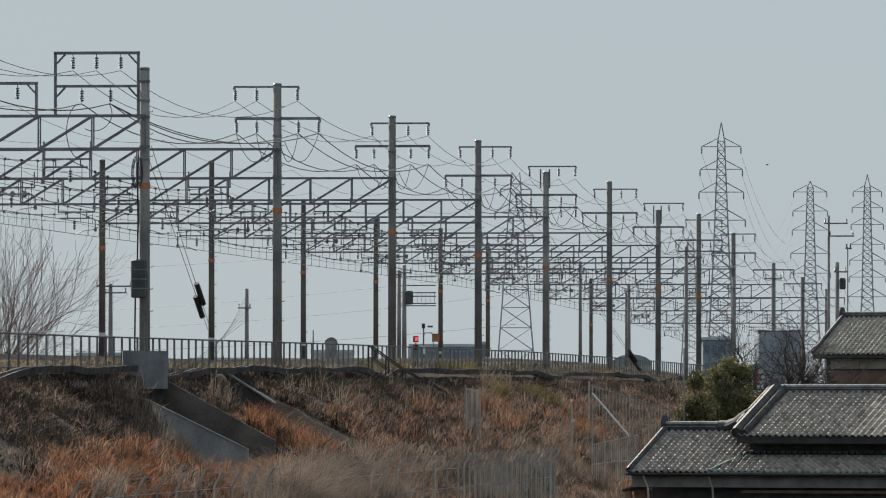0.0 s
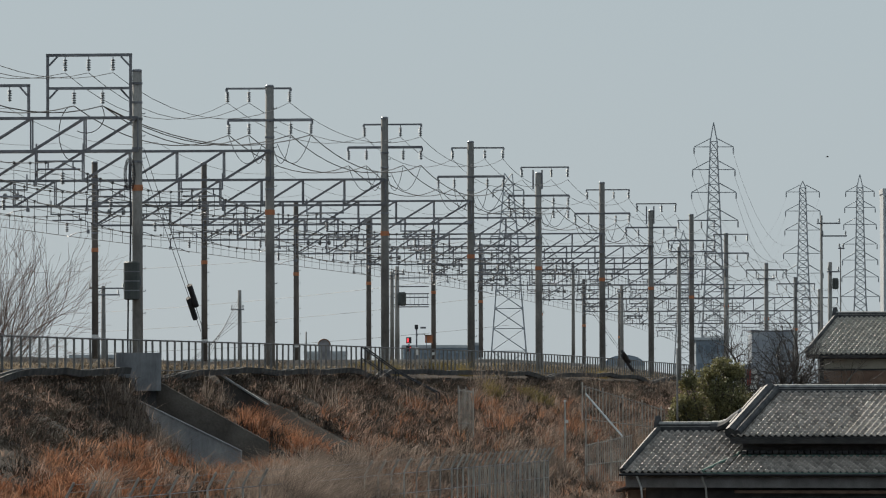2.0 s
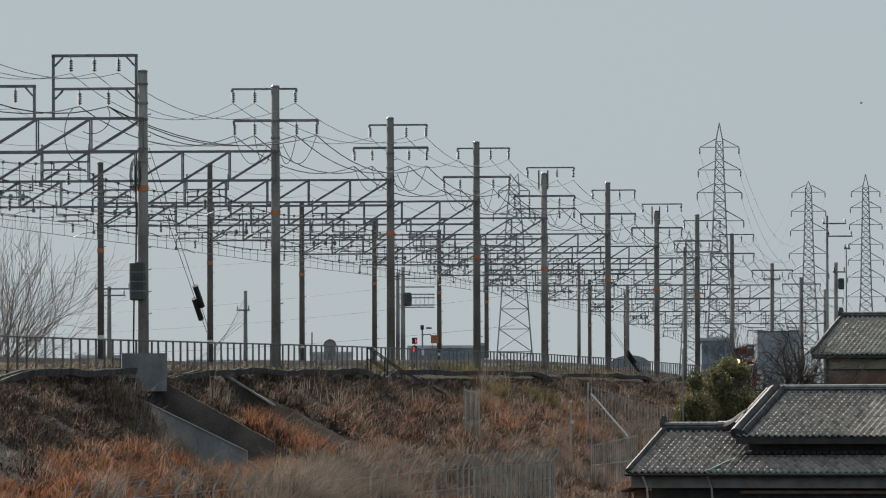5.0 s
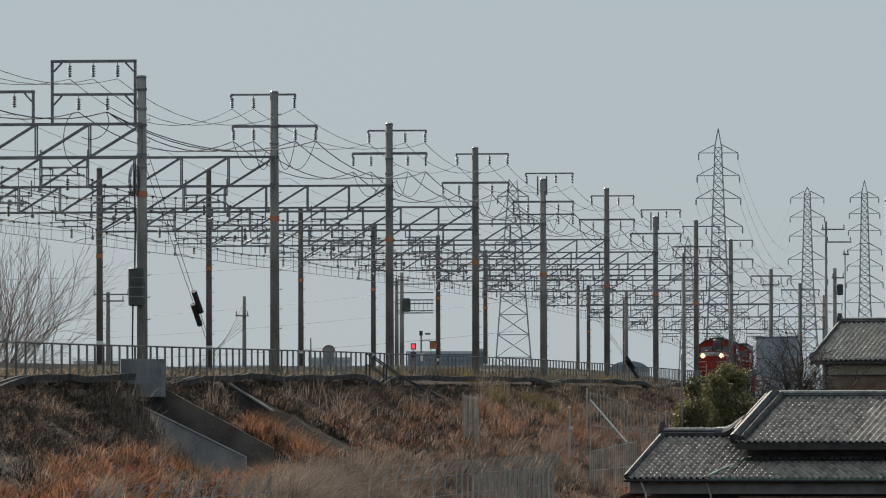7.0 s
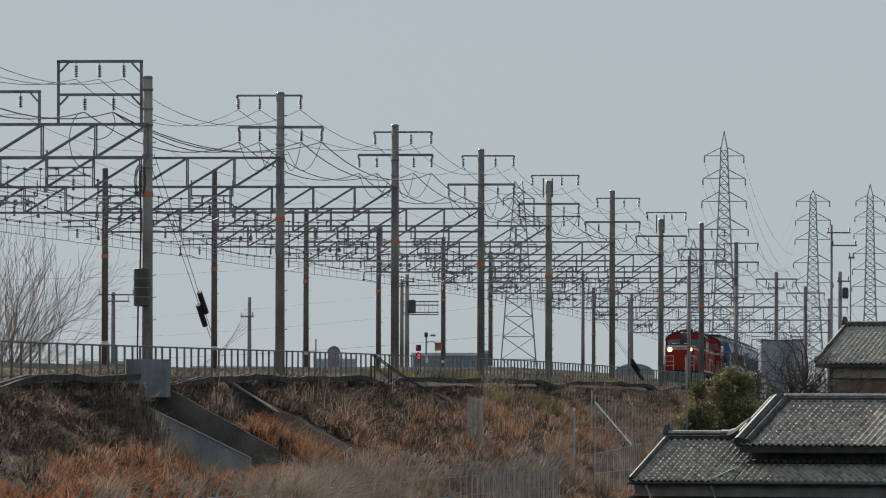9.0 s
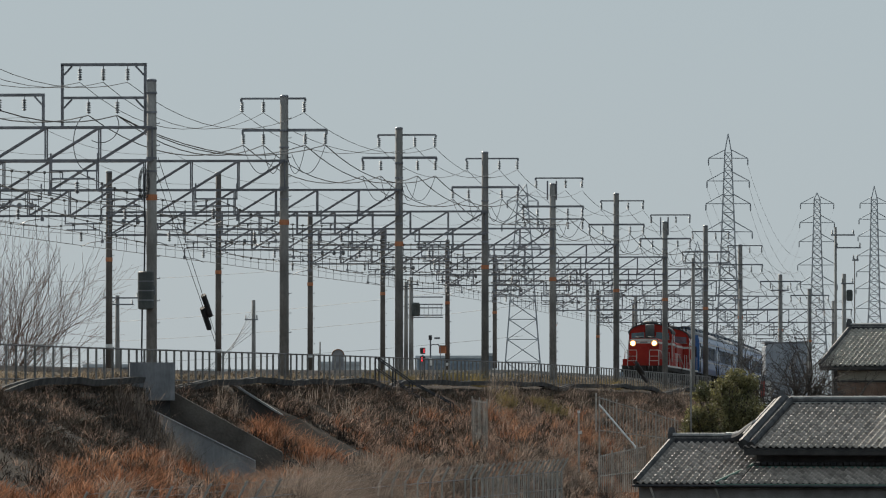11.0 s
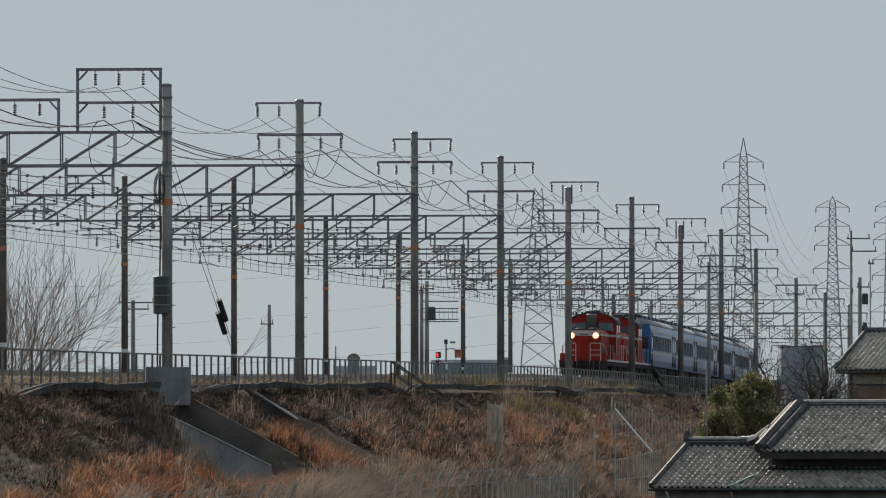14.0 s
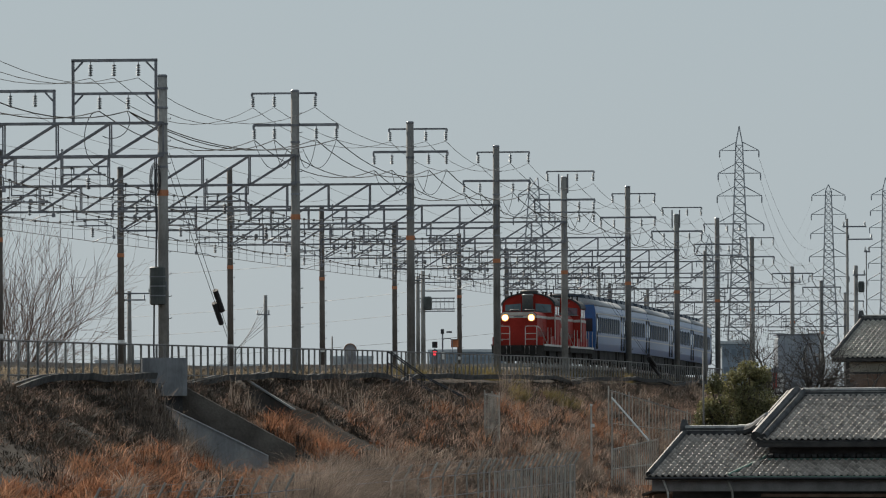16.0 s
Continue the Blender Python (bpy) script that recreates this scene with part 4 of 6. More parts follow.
    part("gable", Geo().prism([(1.6, 3.9 + z), (7.8, 3.9 + z), (4.7, 5.65 + z)], 4.6, 4.7, axis="x"), M["dark_wood"], r3)
    ridge_cap(r3, 4.25, 16, 4.7, 5.78 + z, 0.26)
    verge(r3, 4.3, 0.75, 4.15 + z, 3.95, 1.75, 0.24)
    verge(r3, 4.62, 0.75, 4.14 + z, 3.95, 1.75, 0.15)
    verge(r3, 3.98, 1.6, 4.48 + z, 3.1, 1.36, 0.13)
    sweep = [(2.3, 3.55, 4.62 + z), (2.7, 3.4, 4.62 + z), (3.15, 3.1, 4.72 + z), (3.6, 2.7, 4.92 + z), (4.05, 2.4, 5.12 + z)]
    part("swept_ridge", Geo().tube([(x, y, h_ - 0.14) for x, y, h_ in sweep], 0.17, 8), M["ridge"], r3, "dark curved ridge joining two roofs")
    part("swept_cap", Geo().tube(sweep, 0.1, 8), M["ridge_top"], r3, "pale curved cap tiles")
    s = part("lean_to_roof", Geo().add([(-0.85, 1.2, 2.0 + z), (0.7, 1.0, 2.5 + z), (0.7, 3.0, 2.5 + z), (-0.85, 3.2, 2.0 + z), (-0.85, 1.2, 1.92 + z), (0.7, 1.0, 2.42 + z), (0.7, 3.0, 2.42 + z), (-0.85, 3.2, 1.92 + z)],
                                       [(0, 1, 2, 3), (7, 6, 5, 4), (0, 4, 5, 1), (1, 5, 6, 2), (2, 6, 7, 3), (3, 7, 4, 0)]), M["bark"], h, "small brown lean-to roof")
    part("post", Geo().box((-0.6, 1.3, 0), (-0.5, 1.4, 2.0 + z)), M["brown_board"], s)
    part("lean_to_wall", Geo().box((-0.45, 1.5, 0), (0.7, 2.8, 2.0 + z)), M["brown_board"], h)


low_house()


def high_house():
    h = thing("tiled_house", "two-storey cream plaster house with brownish tiled roof", "house",
              Matrix.Translation((18.75, 430.0, 0.2)) @ Matrix.Rotation(radians(-25), 4, "Z"))
    part("wall", Geo().box((0.55, 0.75, 0), (9, 6.5, 7.45)), M["plaster"], h)
    part("corner_post", Geo().box((0.5, 0.68, 0), (0.68, 0.8, 7.45)), M["dark_wood"], h)
    part("dado_board", Geo().box((0.7, 0.69, 4.4), (9, 0.74, 6.75)), M["brown_board"], h)
    part("wall_rail", Geo().box((0.55, 0.66, 6.76), (9, 0.73, 6.86)), M["dark_wood"], h)
    r = part("roof", Geo().box((0.1, 0.3, 7.36), (9, 0.36, 7.44)), M["dark_wood"], h, "brownish tiled gable roof")
    tiled_plane(r, 0.0, 9.0, 0.0, 7.56, 4.2, 1.95, TILE_OLD, 300)
    part("fascia", Geo().box((0, 0.02, 7.4), (9, 0.1, 7.54)), M["dark_wood"], r)
    part("back_slope", Geo().add([(0, 4.2, 9.5), (9, 4.2, 9.5), (9, 7.6, 8.0), (0, 7.6, 8.0), (0, 4.2, 9.38), (9, 4.2, 9.38), (9, 7.6, 7.88), (0, 7.6, 7.88)],
                                 [(0, 3, 2, 1), (4, 5, 6, 7), (0, 1, 5, 4), (1, 2, 6, 5), (2, 3, 7, 6), (3, 0, 4, 7)]), M["tile_join"], r)
    part("gable", Geo().prism([(0.8, 7.4), (7.2, 7.4), (4.2, 9.3)], 0.5, 0.58, axis="x"), M["plaster"], r)
    ridge_cap(r, -0.05, 9, 4.2, 9.52, 0.16)
    verge(r, 0.02, 0.0, 7.58, 4.2, 1.95, 0.11)


high_house()


# ---- things beyond and beside the line ----
def pylon(x, d, top, base, levels, lw, name_label, peak=1, k=1.0):
    """A lattice tower: levels of (height, half arm) from the top down."""
    t = thing("transmission_tower", name_label, "pylon", Matrix.Translation((x, d, 0)), "transmission towers")
    first = levels[0][0]
    low = levels[-1][0]

    def half(z):
        if z > low:
            return base * 0.2 + (base * 0.37 - base * 0.2) * max(0.0, (first - z)) / max(1e-3, first - low)
        return base * 0.37 + (base - base * 0.37) * ((low - z) / low) ** 1.15

    body = Geo()
    hs = [0.0]
    while hs[-1] < first + 0.5:
        hs.append(hs[-1] + max(1.9 * k, half(hs[-1]) * 1.3))
    hs[-1] = first + 1.2 * k
    for a, b in zip(hs, hs[1:]):
        ha, hb = half(a), half(b)
        ca = [(-ha, -ha, a), (ha, -ha, a), (ha, ha, a), (-ha, ha, a)]
        cb = [(-hb, -hb, b), (hb, -hb, b), (hb, hb, b), (-hb, hb, b)]
        for i in range(4):
            j = (i + 1) % 4
            body.bar(ca[i], cb[i], lw * 1.5, lw * 1.5)
            body.bar(ca[i], cb[j], lw * 0.8, lw * 0.8)
            body.bar(ca[j], cb[i], lw * 0.8, lw * 0.8)
            body.bar(cb[i], cb[j], lw * 0.8, lw * 0.8)
    hb, b = half(hs[-1]), hs[-1]
    tips = ((0, 0, top),) if peak == 1 else ((-hb * 0.8, 0, top), (hb * 0.8, 0, top))
    for tip in tips:
        for c in ((-hb, -hb, b), (hb, -hb, b), (hb, hb, b), (-hb, hb, b)):
            body.bar(c, tip, lw, lw)
    part("lattice_body", body, M["pylon"], t)
    for z, w in levels:
        for sg in (-1, 1):
            a = Geo()
            for y in (-half(z), half(z)):
                a.bar((half(z) * sg, y, z), (w * sg, 0, z), lw, lw)
                a.bar((half(z) * sg, y, z + w * 0.42), (w * sg, 0, z), lw, lw)
            arm = part("crossarm", a, M["pylon"], t)
            part("insulator_string", Geo().lathe([(0.05, -1.6 * k), (0.16 * k, -1.4 * k), (0.16 * k, -0.3 * k), (0.05, 0)], 6, Matrix.Translation((w * sg, 0, z))), M["pylon"], arm)
    return t


pylon(62.4, 1900, 66.0, 3.9, ((60.5, 4.4), (55.4, 4.75), (50.3, 5.0), (44.0, 5.4)), 0.16, "tall grey lattice transmission tower with four crossarm levels")
pylon(104.0, 2400, 65.1, 4.2, ((62.0, 4.7), (56.6, 4.9), (51.2, 5.1), (44.6, 5.5), (39.0, 5.7)), 0.17, "distant grey lattice transmission tower with stacked crossarms")
pylon(125.2, 2500, 69.5, 4.4, ((64.4, 4.2), (59.7, 4.5), (54.7, 4.8), (48.9, 5.0), (44.2, 5.2), (39.2, 5.4), (33.4, 5.7)), 0.17, "distant pointed grey lattice transmission tower")
pylon(9.45, 1100, 34.2, 3.2, ((32.0, 2.0), (29.0, 2.7), (26.0, 2.3)), 0.10, "slender lattice tower with a twin orange-grey peak", 2, 0.6)
pylon(76.0, 2600, 55.0, 3.8, ((51.0, 3.6), (46.5, 3.9), (42.0, 4.2)), 0.15, "far hazy lattice transmission tower behind the wires")


def power_lines():
    a = ((62.4, 1900), ((60.5, 4.4), (55.4, 4.75), (50.3, 5.0)))
    b = ((104.0, 2400), ((62.0, 4.7), (56.6, 4.9), (51.2, 5.1)))
    for (za, wa), (zb, wb) in zip(a[1], b[1]):
        for sg in (-1, 1):
            p, q = Vector((a[0][0] + wa * sg, a[0][1], za - 1.6)), Vector((b[0][0] + wb * sg, b[0][1], zb - 1.6))
            tagged(part("power_line", Geo().tube(sagged([p, q], 17, 24), 0.03), M["pylon"]), "thin sagging grey power line between towers", "power line", "power lines")
    for x0, z0, x1, z1, d in ((-70, 13.5, 9, 18.5, 1150), (-70, 16.0, 9, 21.5, 1160), (-70, 22.0, 9, 26.0, 1150), (-70, 11.0, 9, 14.5, 1120)):
        tagged(part("power_line", Geo().tube(sagged([Vector((x0, d, z0)), Vector((9.45, 1100, z1))], 1.2, 16), 0.022), M["wire"]), "faint distant power line across the sky", "power line", "power lines")


power_lines()


def far_block(x0, x1, d, top, material, rows, cols, label):
    b = thing("distant_building", label, "building", Matrix.Translation(((x0 + x1) / 2, d, 0)), "distant buildings")
    w = (x1 - x0) / 2
    wall = part("wall", Geo().box((-w, 0, 0), (w, 14, top)), M[material], b)
    part("roof", Geo().box((-w - 0.3, -0.3, top), (w + 0.3, 14.3, top + 0.5)), M["far_pale"], b)
    for r in range(rows):
        for c in range(cols):
            x = -w + 2 * w * (c + 0.5) / cols
            z = top - 2.2 - 3.2 * r
            part("window", Geo().box((x - w / cols * 0.6, -0.08, z), (x + w / cols * 0.6, 0.04, z + 1.3)), M["far_win"], wall)


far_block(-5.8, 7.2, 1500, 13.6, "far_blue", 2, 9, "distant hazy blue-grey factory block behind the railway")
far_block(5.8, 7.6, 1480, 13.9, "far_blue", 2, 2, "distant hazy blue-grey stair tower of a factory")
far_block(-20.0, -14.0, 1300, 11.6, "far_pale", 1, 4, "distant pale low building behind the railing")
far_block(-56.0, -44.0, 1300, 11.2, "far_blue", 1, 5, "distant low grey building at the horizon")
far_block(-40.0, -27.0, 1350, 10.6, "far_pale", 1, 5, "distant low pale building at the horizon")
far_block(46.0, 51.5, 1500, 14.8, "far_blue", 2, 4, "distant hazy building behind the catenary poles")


def apartment_tower():
    """A tall block of flats with a recessed balcony on every storey."""
    b = thing("apartment_building", "tall pale concrete apartment tower with rows of balconies", "building", Matrix.Translation((95.1, 1800, 0)))
    storeys, bays, wide = 16, 3, 6.4
    top = 48.3
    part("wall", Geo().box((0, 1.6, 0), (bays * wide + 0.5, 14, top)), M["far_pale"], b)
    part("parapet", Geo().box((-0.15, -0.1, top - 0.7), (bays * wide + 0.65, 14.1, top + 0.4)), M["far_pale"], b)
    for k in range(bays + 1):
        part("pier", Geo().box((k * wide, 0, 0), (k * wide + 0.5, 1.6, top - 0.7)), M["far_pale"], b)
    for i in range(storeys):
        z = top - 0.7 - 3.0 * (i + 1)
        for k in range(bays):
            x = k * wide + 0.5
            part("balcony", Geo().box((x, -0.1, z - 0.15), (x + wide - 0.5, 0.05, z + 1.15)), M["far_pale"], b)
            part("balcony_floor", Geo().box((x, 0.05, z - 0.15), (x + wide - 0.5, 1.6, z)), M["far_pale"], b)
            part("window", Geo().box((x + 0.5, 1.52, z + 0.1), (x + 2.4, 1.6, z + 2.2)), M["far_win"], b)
            part("window", Geo().box((x + 3.2, 1.52, z + 0.1), (x + 5.1, 1.6, z + 2.2)), M["far_win"], b)


apartment_tower()


def arched_hall():
    h = thing("distant_building", "pale grey arch-roofed hall beyond the tracks", "building", Matrix.Translation((20.0, 900, 0)), "distant buildings")
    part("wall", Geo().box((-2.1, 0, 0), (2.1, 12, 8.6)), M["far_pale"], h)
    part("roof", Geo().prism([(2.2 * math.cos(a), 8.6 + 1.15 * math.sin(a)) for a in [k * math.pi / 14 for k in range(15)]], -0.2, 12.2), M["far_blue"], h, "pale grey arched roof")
    for x in (-1.3, 0.0, 1.3):
        part("window", Geo().box((x - 0.4, -0.06, 7.2), (x + 0.4, 0.02, 8.2)), M["far_win"], h)


arched_hall()


def shed():
    s = thing("panel_shed", "blue-grey steel panelled shed beside the railway", "shed", Matrix.Translation((22.2, 560, 0.5)))
    part("wall", Geo().prism([(-1.35, 0), (1.4, 0), (1.4, 9.3), (1.15, 9.45), (-1.1, 9.35), (-1.35, 9.1)], 0, 6), M["panel"], s)
    for x in (-0.9, -0.45, 0.0, 0.9):
        part("seam", Geo().box((x - 0.012, -0.02, 0), (x + 0.012, 0.0, 9.2)), M["steel"], s)
    part("white_strip", Geo().box((0.42, -0.03, 0), (0.5, 0.0, 8.6)), M["white"], s)
    part("roof_edge", Geo().box((-1.4, -0.05, 9.32), (1.45, 6.1, 9.42)), M["steel"], s)
    t = thing("lean_to_hut", "small pale hut with a slanted grey roof and red panel", "hut", Matrix.Translation((20.2, 552, 0.5)))
    part("wall", Geo().box((-0.55, 0, 0), (0.75, 3, 6.85)), M["white"], t)
    part("panel", Geo().box((0.05, -0.04, 5.8), (0.3, 0.0, 6.85)), M["sign_red"], t, "faded red panel")
    part("roof", Geo().prism([(-0.7, 6.85), (0.85, 6.85), (0.85, 7.3), (0.1, 7.2)], -0.1, 3.1), M["panel"], t)


shed()


def utility_pole(x, d, z0, z1, r, arms=(), label="old concrete utility pole with small crossarms", box=None):
    p = thing("utility_pole", label, "utility pole", Matrix.Translation((x, d, z0)), "utility poles")
    h = z1 - z0
    part("shaft", Geo().lathe([(r, 0), (r * 0.75, h)], 10), M["pole"], p, smooth=True)
    for z, a, b in arms:
        part("crossarm", Geo().box((a, -0.2, h - z - 0.05), (b, -0.1, h - z + 0.04)), M["steel"], p)
        for x_ in (a + 0.08, b - 0.08):
            ob = part("insulator", INS, M["porcelain"], p)
            ob.location, ob.scale = (x_, -0.15, h - z + 0.34), (0.8, 0.8, 0.6)
    if box:
        z, w, hh = box
        part("transformer", Geo().lathe([(w * 0.8, h - z), (w, h - z + 0.08), (w, h - z + hh), (w * 0.7, h - z + hh + 0.1)], 12, Matrix.Translation((0.32, -0.3, 0))), M["box"], p)
    return p


utility_pole(-20.4, 520, 4.0, 12.5, 0.16, ((0.15, -0.9, 1.3), (0.55, -0.7, 1.0)))
utility_pole(-13.2, 570, 5.0, 12.8, 0.16, ((1.3, -0.6, 0.3),), "leaning wooden utility pole with guy wires")
def pole_guys():
    g = thing("pole_stays", "fan of thin stay wires from a leaning utility pole", "stay wires")
    for k in range(6):
        part("stay", Geo().bar((-13.2, 569.8, 12.4 - 0.35 * k), (-15.6 - 0.35 * k, 566, 7.4), 0.014, n=3), M["wire"], g)


pole_guys()
utility_pole(-2.9, 560, 6.0, 13.9, 0.15, ((0.3, -0.3, 0.4),), "grey utility pole beside the catenary")
utility_pole(-2.55, 558, 6.0, 14.2, 0.17, ((0.5, -0.3, 0.5),), "grey utility pole carrying a dark transformer", (2.6, 0.27, 0.8))
utility_pole(-7.2, 470, 7.0, 9.3, 0.05, (), "short dark post beyond the railing")
utility_pole(15.65, 545, 3.5, 15.2, 0.14, ((0.3, -0.6, 2.3),), "slim concrete pole with a long crossarm")
utility_pole(20.9, 610, 3.5, 14.1, 0.15, ((0.8, -0.5, 0.6),), "slim utility pole behind the shed")
utility_pole(24.35, 535, 1.0, 17.0, 0.10, ((0.5, -0.3, 1.2), (1.3, 0.0, 1.6)), "slim steel pole with offset arms above the houses")
utility_pole(24.75, 532, 1.0, 14.0, 0.16, ((0.6, -0.2, 0.6),), "blue-grey steel pole above the houses", (1.7, 0.2, 0.6))
utility_pole(25.5, 534, 1.0, 15.0, 0.05, ((0.1, -0.15, 0.25),), "thin street lamp pole above the houses")
utility_pole(22.6, 580, 2.0, 14.0, 0.14, ((0.4, -0.6, 0.6),), "slim utility pole behind the wires")
utility_pole(20.3, 480, 1.5, 12.0, 0.05, (), "thin steel pole behind the bush")
utility_pole(10.95, 385, 3.0, 7.9, 0.05, (), "slim striped warning pole beside the bush")
utility_pole(10.04, 620, 5.5, 15.4, 0.14, ((0.9, -0.3, 0.3),), "grey pole among the catenary wires")
utility_pole(15.34, 700, 4.0, 14.64, 0.18, ((0.5, -0.4, 0.4),), "grey pole among the catenary wires")


def gantry():
    """Switch platform between two poles, beyond the tracks."""
    g = thing("switch_gantry", "grey steel switch platform with rungs between poles", "gantry", frame_at(299.6, SPAN))
    for z, w in ((6.1, 2.75), (5.5, 2.7), (5.0, 2.6), (4.75, 2.6), (4.25, 2.6), (4.1, 2.6)):
        part("rung", Geo().box((-w, -0.3, z - 0.04), (0, -0.2, z + 0.04)), M["steel"], g)
    part("leg", Geo().bar((-w, -0.25, 0), (-w, -0.25, 6.4), 0.07, n=8), M["steel"], g)
    for i in range(9):
        x = -2.5 + 0.3 * i
        part("rail_bar", Geo().bar((x, -0.25, 4.25), (x, -0.25, 5.0), 0.015, n=5), M["steel"], g)
    b = thing("relay_box", "weathered orange equipment box on a pole", "equipment box", frame_at(299.6, SPAN) @ Matrix.Translation((0, -0.4, 1.6)))
    part("body", Geo().box((-0.24, -0.15, 0), (0.24, 0.15, 0.5)), M["orange"], b)
    part("lid", Geo().box((-0.27, -0.18, 0.5), (0.27, 0.18, 0.56)), M["brown_board"], b)


gantry()


def signals():
    s = thing("railway_signal", "trackside warning signal with two alternating red lights", "signal", Matrix.Translation((-1.75, 545, 7.4)))
    part("post", Geo().lathe([(0.06, 0), (0.06, 1.6)], 8), M["steel"], s)
    lamps = []
    for z in (1.85, 1.3):
        hd = part("head", Geo().box((-0.17, 0.0, z - 0.2), (0.17, 0.2, z + 0.2)), M["black"], s, "black signal head")
        part("hood", Geo().box((-0.15, -0.16, z + 0.14), (0.15, 0.0, z + 0.17)), M["black"], hd)
        # added half-lit drum: its turning imitates a blinking lamp
        drum = thing("beacon_drum", "", "")
        drum.parent = s
        for mat_key, a0, lab in (("signal", 1.0833 * math.pi, "lit red lens"), ("black", -0.0833 * math.pi, "dark back of the drum")):
            wide = math.pi * (0.8333 if mat_key == "signal" else 1.1667)
            rim = [(0.115 * math.cos(a0 + wide * k / 10), 0.115 * math.sin(a0 + wide * k / 10)) for k in range(11)]
            n = len(rim)
            g = Geo().add([(x, y, h) for h in (-0.13, 0.13) for x, y in rim], [(k, (k + 1) % n, n + (k + 1) % n, n + k) for k in range(n)] + [tuple(range(n))[::-1], tuple(range(n, 2 * n))])
            part("lens" if mat_key == "signal" else "drum_back", g, M[mat_key], drum, lab)
        lamps.append((drum, z))
    t = thing("trackside_post", "small trackside post with curved lamp bracket", "trackside post", Matrix.Translation((-1.25, 545, 7.4)))
    part("post", Geo().lathe([(0.05, 0), (0.05, 2.7)], 8), M["steel"], t)
    part("bracket", Geo().tube([(0, 0, 2.1), (0.1, 0, 2.25), (0.5, 0, 2.25), (0.62, 0, 2.1), (0.65, 0, 1.2)], 0.03, 5), M["steel"], t)
    part("sensor", Geo().box((-0.12, -0.08, 2.55), (0.1, 0.08, 2.85)), M["black"], t)
    part("sensor", Geo().box((0.25, -0.08, 2.6), (0.6, 0.08, 2.72)), M["steel"], t)
    part("case", Geo().box((-0.12, -0.1, 0.9), (0.12, 0.1, 1.4)), M["white"], t)
    c = thing("round_mirror_back", "grey round-topped trackside board beyond the railing", "trackside board", Matrix.Translation((-6.1, 462, 7.0)))
    part("board", Geo().prism([(0.32 * math.cos(a), 1.5 + 0.32 * math.sin(a)) for a in [i * math.pi / 10 for i in range(11)]] + [(-0.32, 0), (0.32, 0)], -0.04, 0.04), M["steel"], c)
    part("rim", Geo().tube([(0.33 * math.cos(a), -0.05, 1.5 + 0.33 * math.sin(a)) for a in [i * math.pi / 10 for i in range(11)]], 0.035, 5), M["brown_board"], c)
    return lamps

SIGNAL_LAMPS = signals()


# ---- vegetation ----
def blades(name, rng, s, q, tall, width, material, label, fan=7, lean=0.35, curl=0.5, lift=0.0):
    """Dry grass: every root carries a fan of narrow bent blades."""
    n = len(s)
    px = O.x + E.x * s + N.x * q
    py = O.y + E.y * s + N.y * q
    pz = np.array([ground_z(a, b) for a, b in zip(s, q)]) - 0.05 + lift
    along = (py - 205) / 121                                   # the strip before the security fence is mown
    ok = ~((px > -9.0 + 13.3 * along - 0.15) & (along < 1.02) & (px / py > -0.006))
    px, py, pz, s, q, tall = px[ok], py[ok], pz[ok], s[ok], q[ok], tall[ok]
    n = len(s)
    root = np.repeat(np.stack([px, py, pz], 1), fan, 0)
    m = n * fan
    root[:, :2] += rng.normal(0, 0.13, (m, 2))
    clump = np.array([max(0.3, 1.05 + 1.3 * noise.noise(Vector((a * 0.3, b * 0.9, 7))) + 0.7 * noise.noise(Vector((a * 1.1, b * 2.1, 2)))) for a, b in zip(s, q)])
    h = np.repeat(tall * clump, fan) * rng.uniform(0.45, 1.15, m)
    ang = rng.uniform(0, 2 * math.pi, m)
    dirs = np.stack([np.cos(ang), np.sin(ang)], 1) * (lean * np.abs(rng.normal(0.6, 0.7, m)))[:, None] + np.array([0.04, 0.0])
    face = rng.uniform(-0.9, 0.9, m)
    side = np.stack([np.cos(face), np.sin(face), np.zeros(m)], 1) * (width * rng.uniform(0.6, 1.4, m))[:, None] / 2
    mid = root.copy()
    mid[:, :2] += dirs * (h * 0.55)[:, None]
    mid[:, 2] += h * 0.6
    tip = root.copy()
    tip[:, :2] += dirs * (h * (1.1 + curl))[:, None]
    tip[:, 2] += h * (1.0 - 0.25 * rng.random(m) * curl)
    v = np.stack([root - side, root + side, mid - side * 0.8, mid + side * 0.8, tip], 1).reshape(-1, 3)
    b = np.arange(m)[:, None] * 5
    f = np.concatenate([b + np.array([0, 1, 3]), b + np.array([0, 3, 2]), b + np.array([2, 3, 4])], 1).reshape(-1, 3)
    ob = part(name, np_mesh(name, v, f), M[material])
    tagged(ob, label, "grass", kind="stuff")


def field(seed, count, s0, s1, q0, q1, keep):
    """Random roots on the slope, thinned by keep(s, q)."""
    rng = np.random.default_rng(seed)
    s = rng.uniform(s0, s1, count)
    q = rng.uniform(q0, q1, count)
    ok = np.array([keep(a, b) > r for a, b, r in zip(s, q, rng.random(count))])
    return rng, s[ok], q[ok]


def patch(s, q, k=0.0, scale=0.16):
    return noise.noise(Vector((s * scale * 0.5, q * scale * 2.2, k)))


def on_chute(s, q):
    return -6.6 < q < -0.9 and (-26 < s < -12.6 or 5.0 < s < 11.2)


def bare_bank(s, q):
    """The upper bank and the ground before the chute carry only low growth."""
    return q > -4.2 or (s < -12 and q > -5.5)


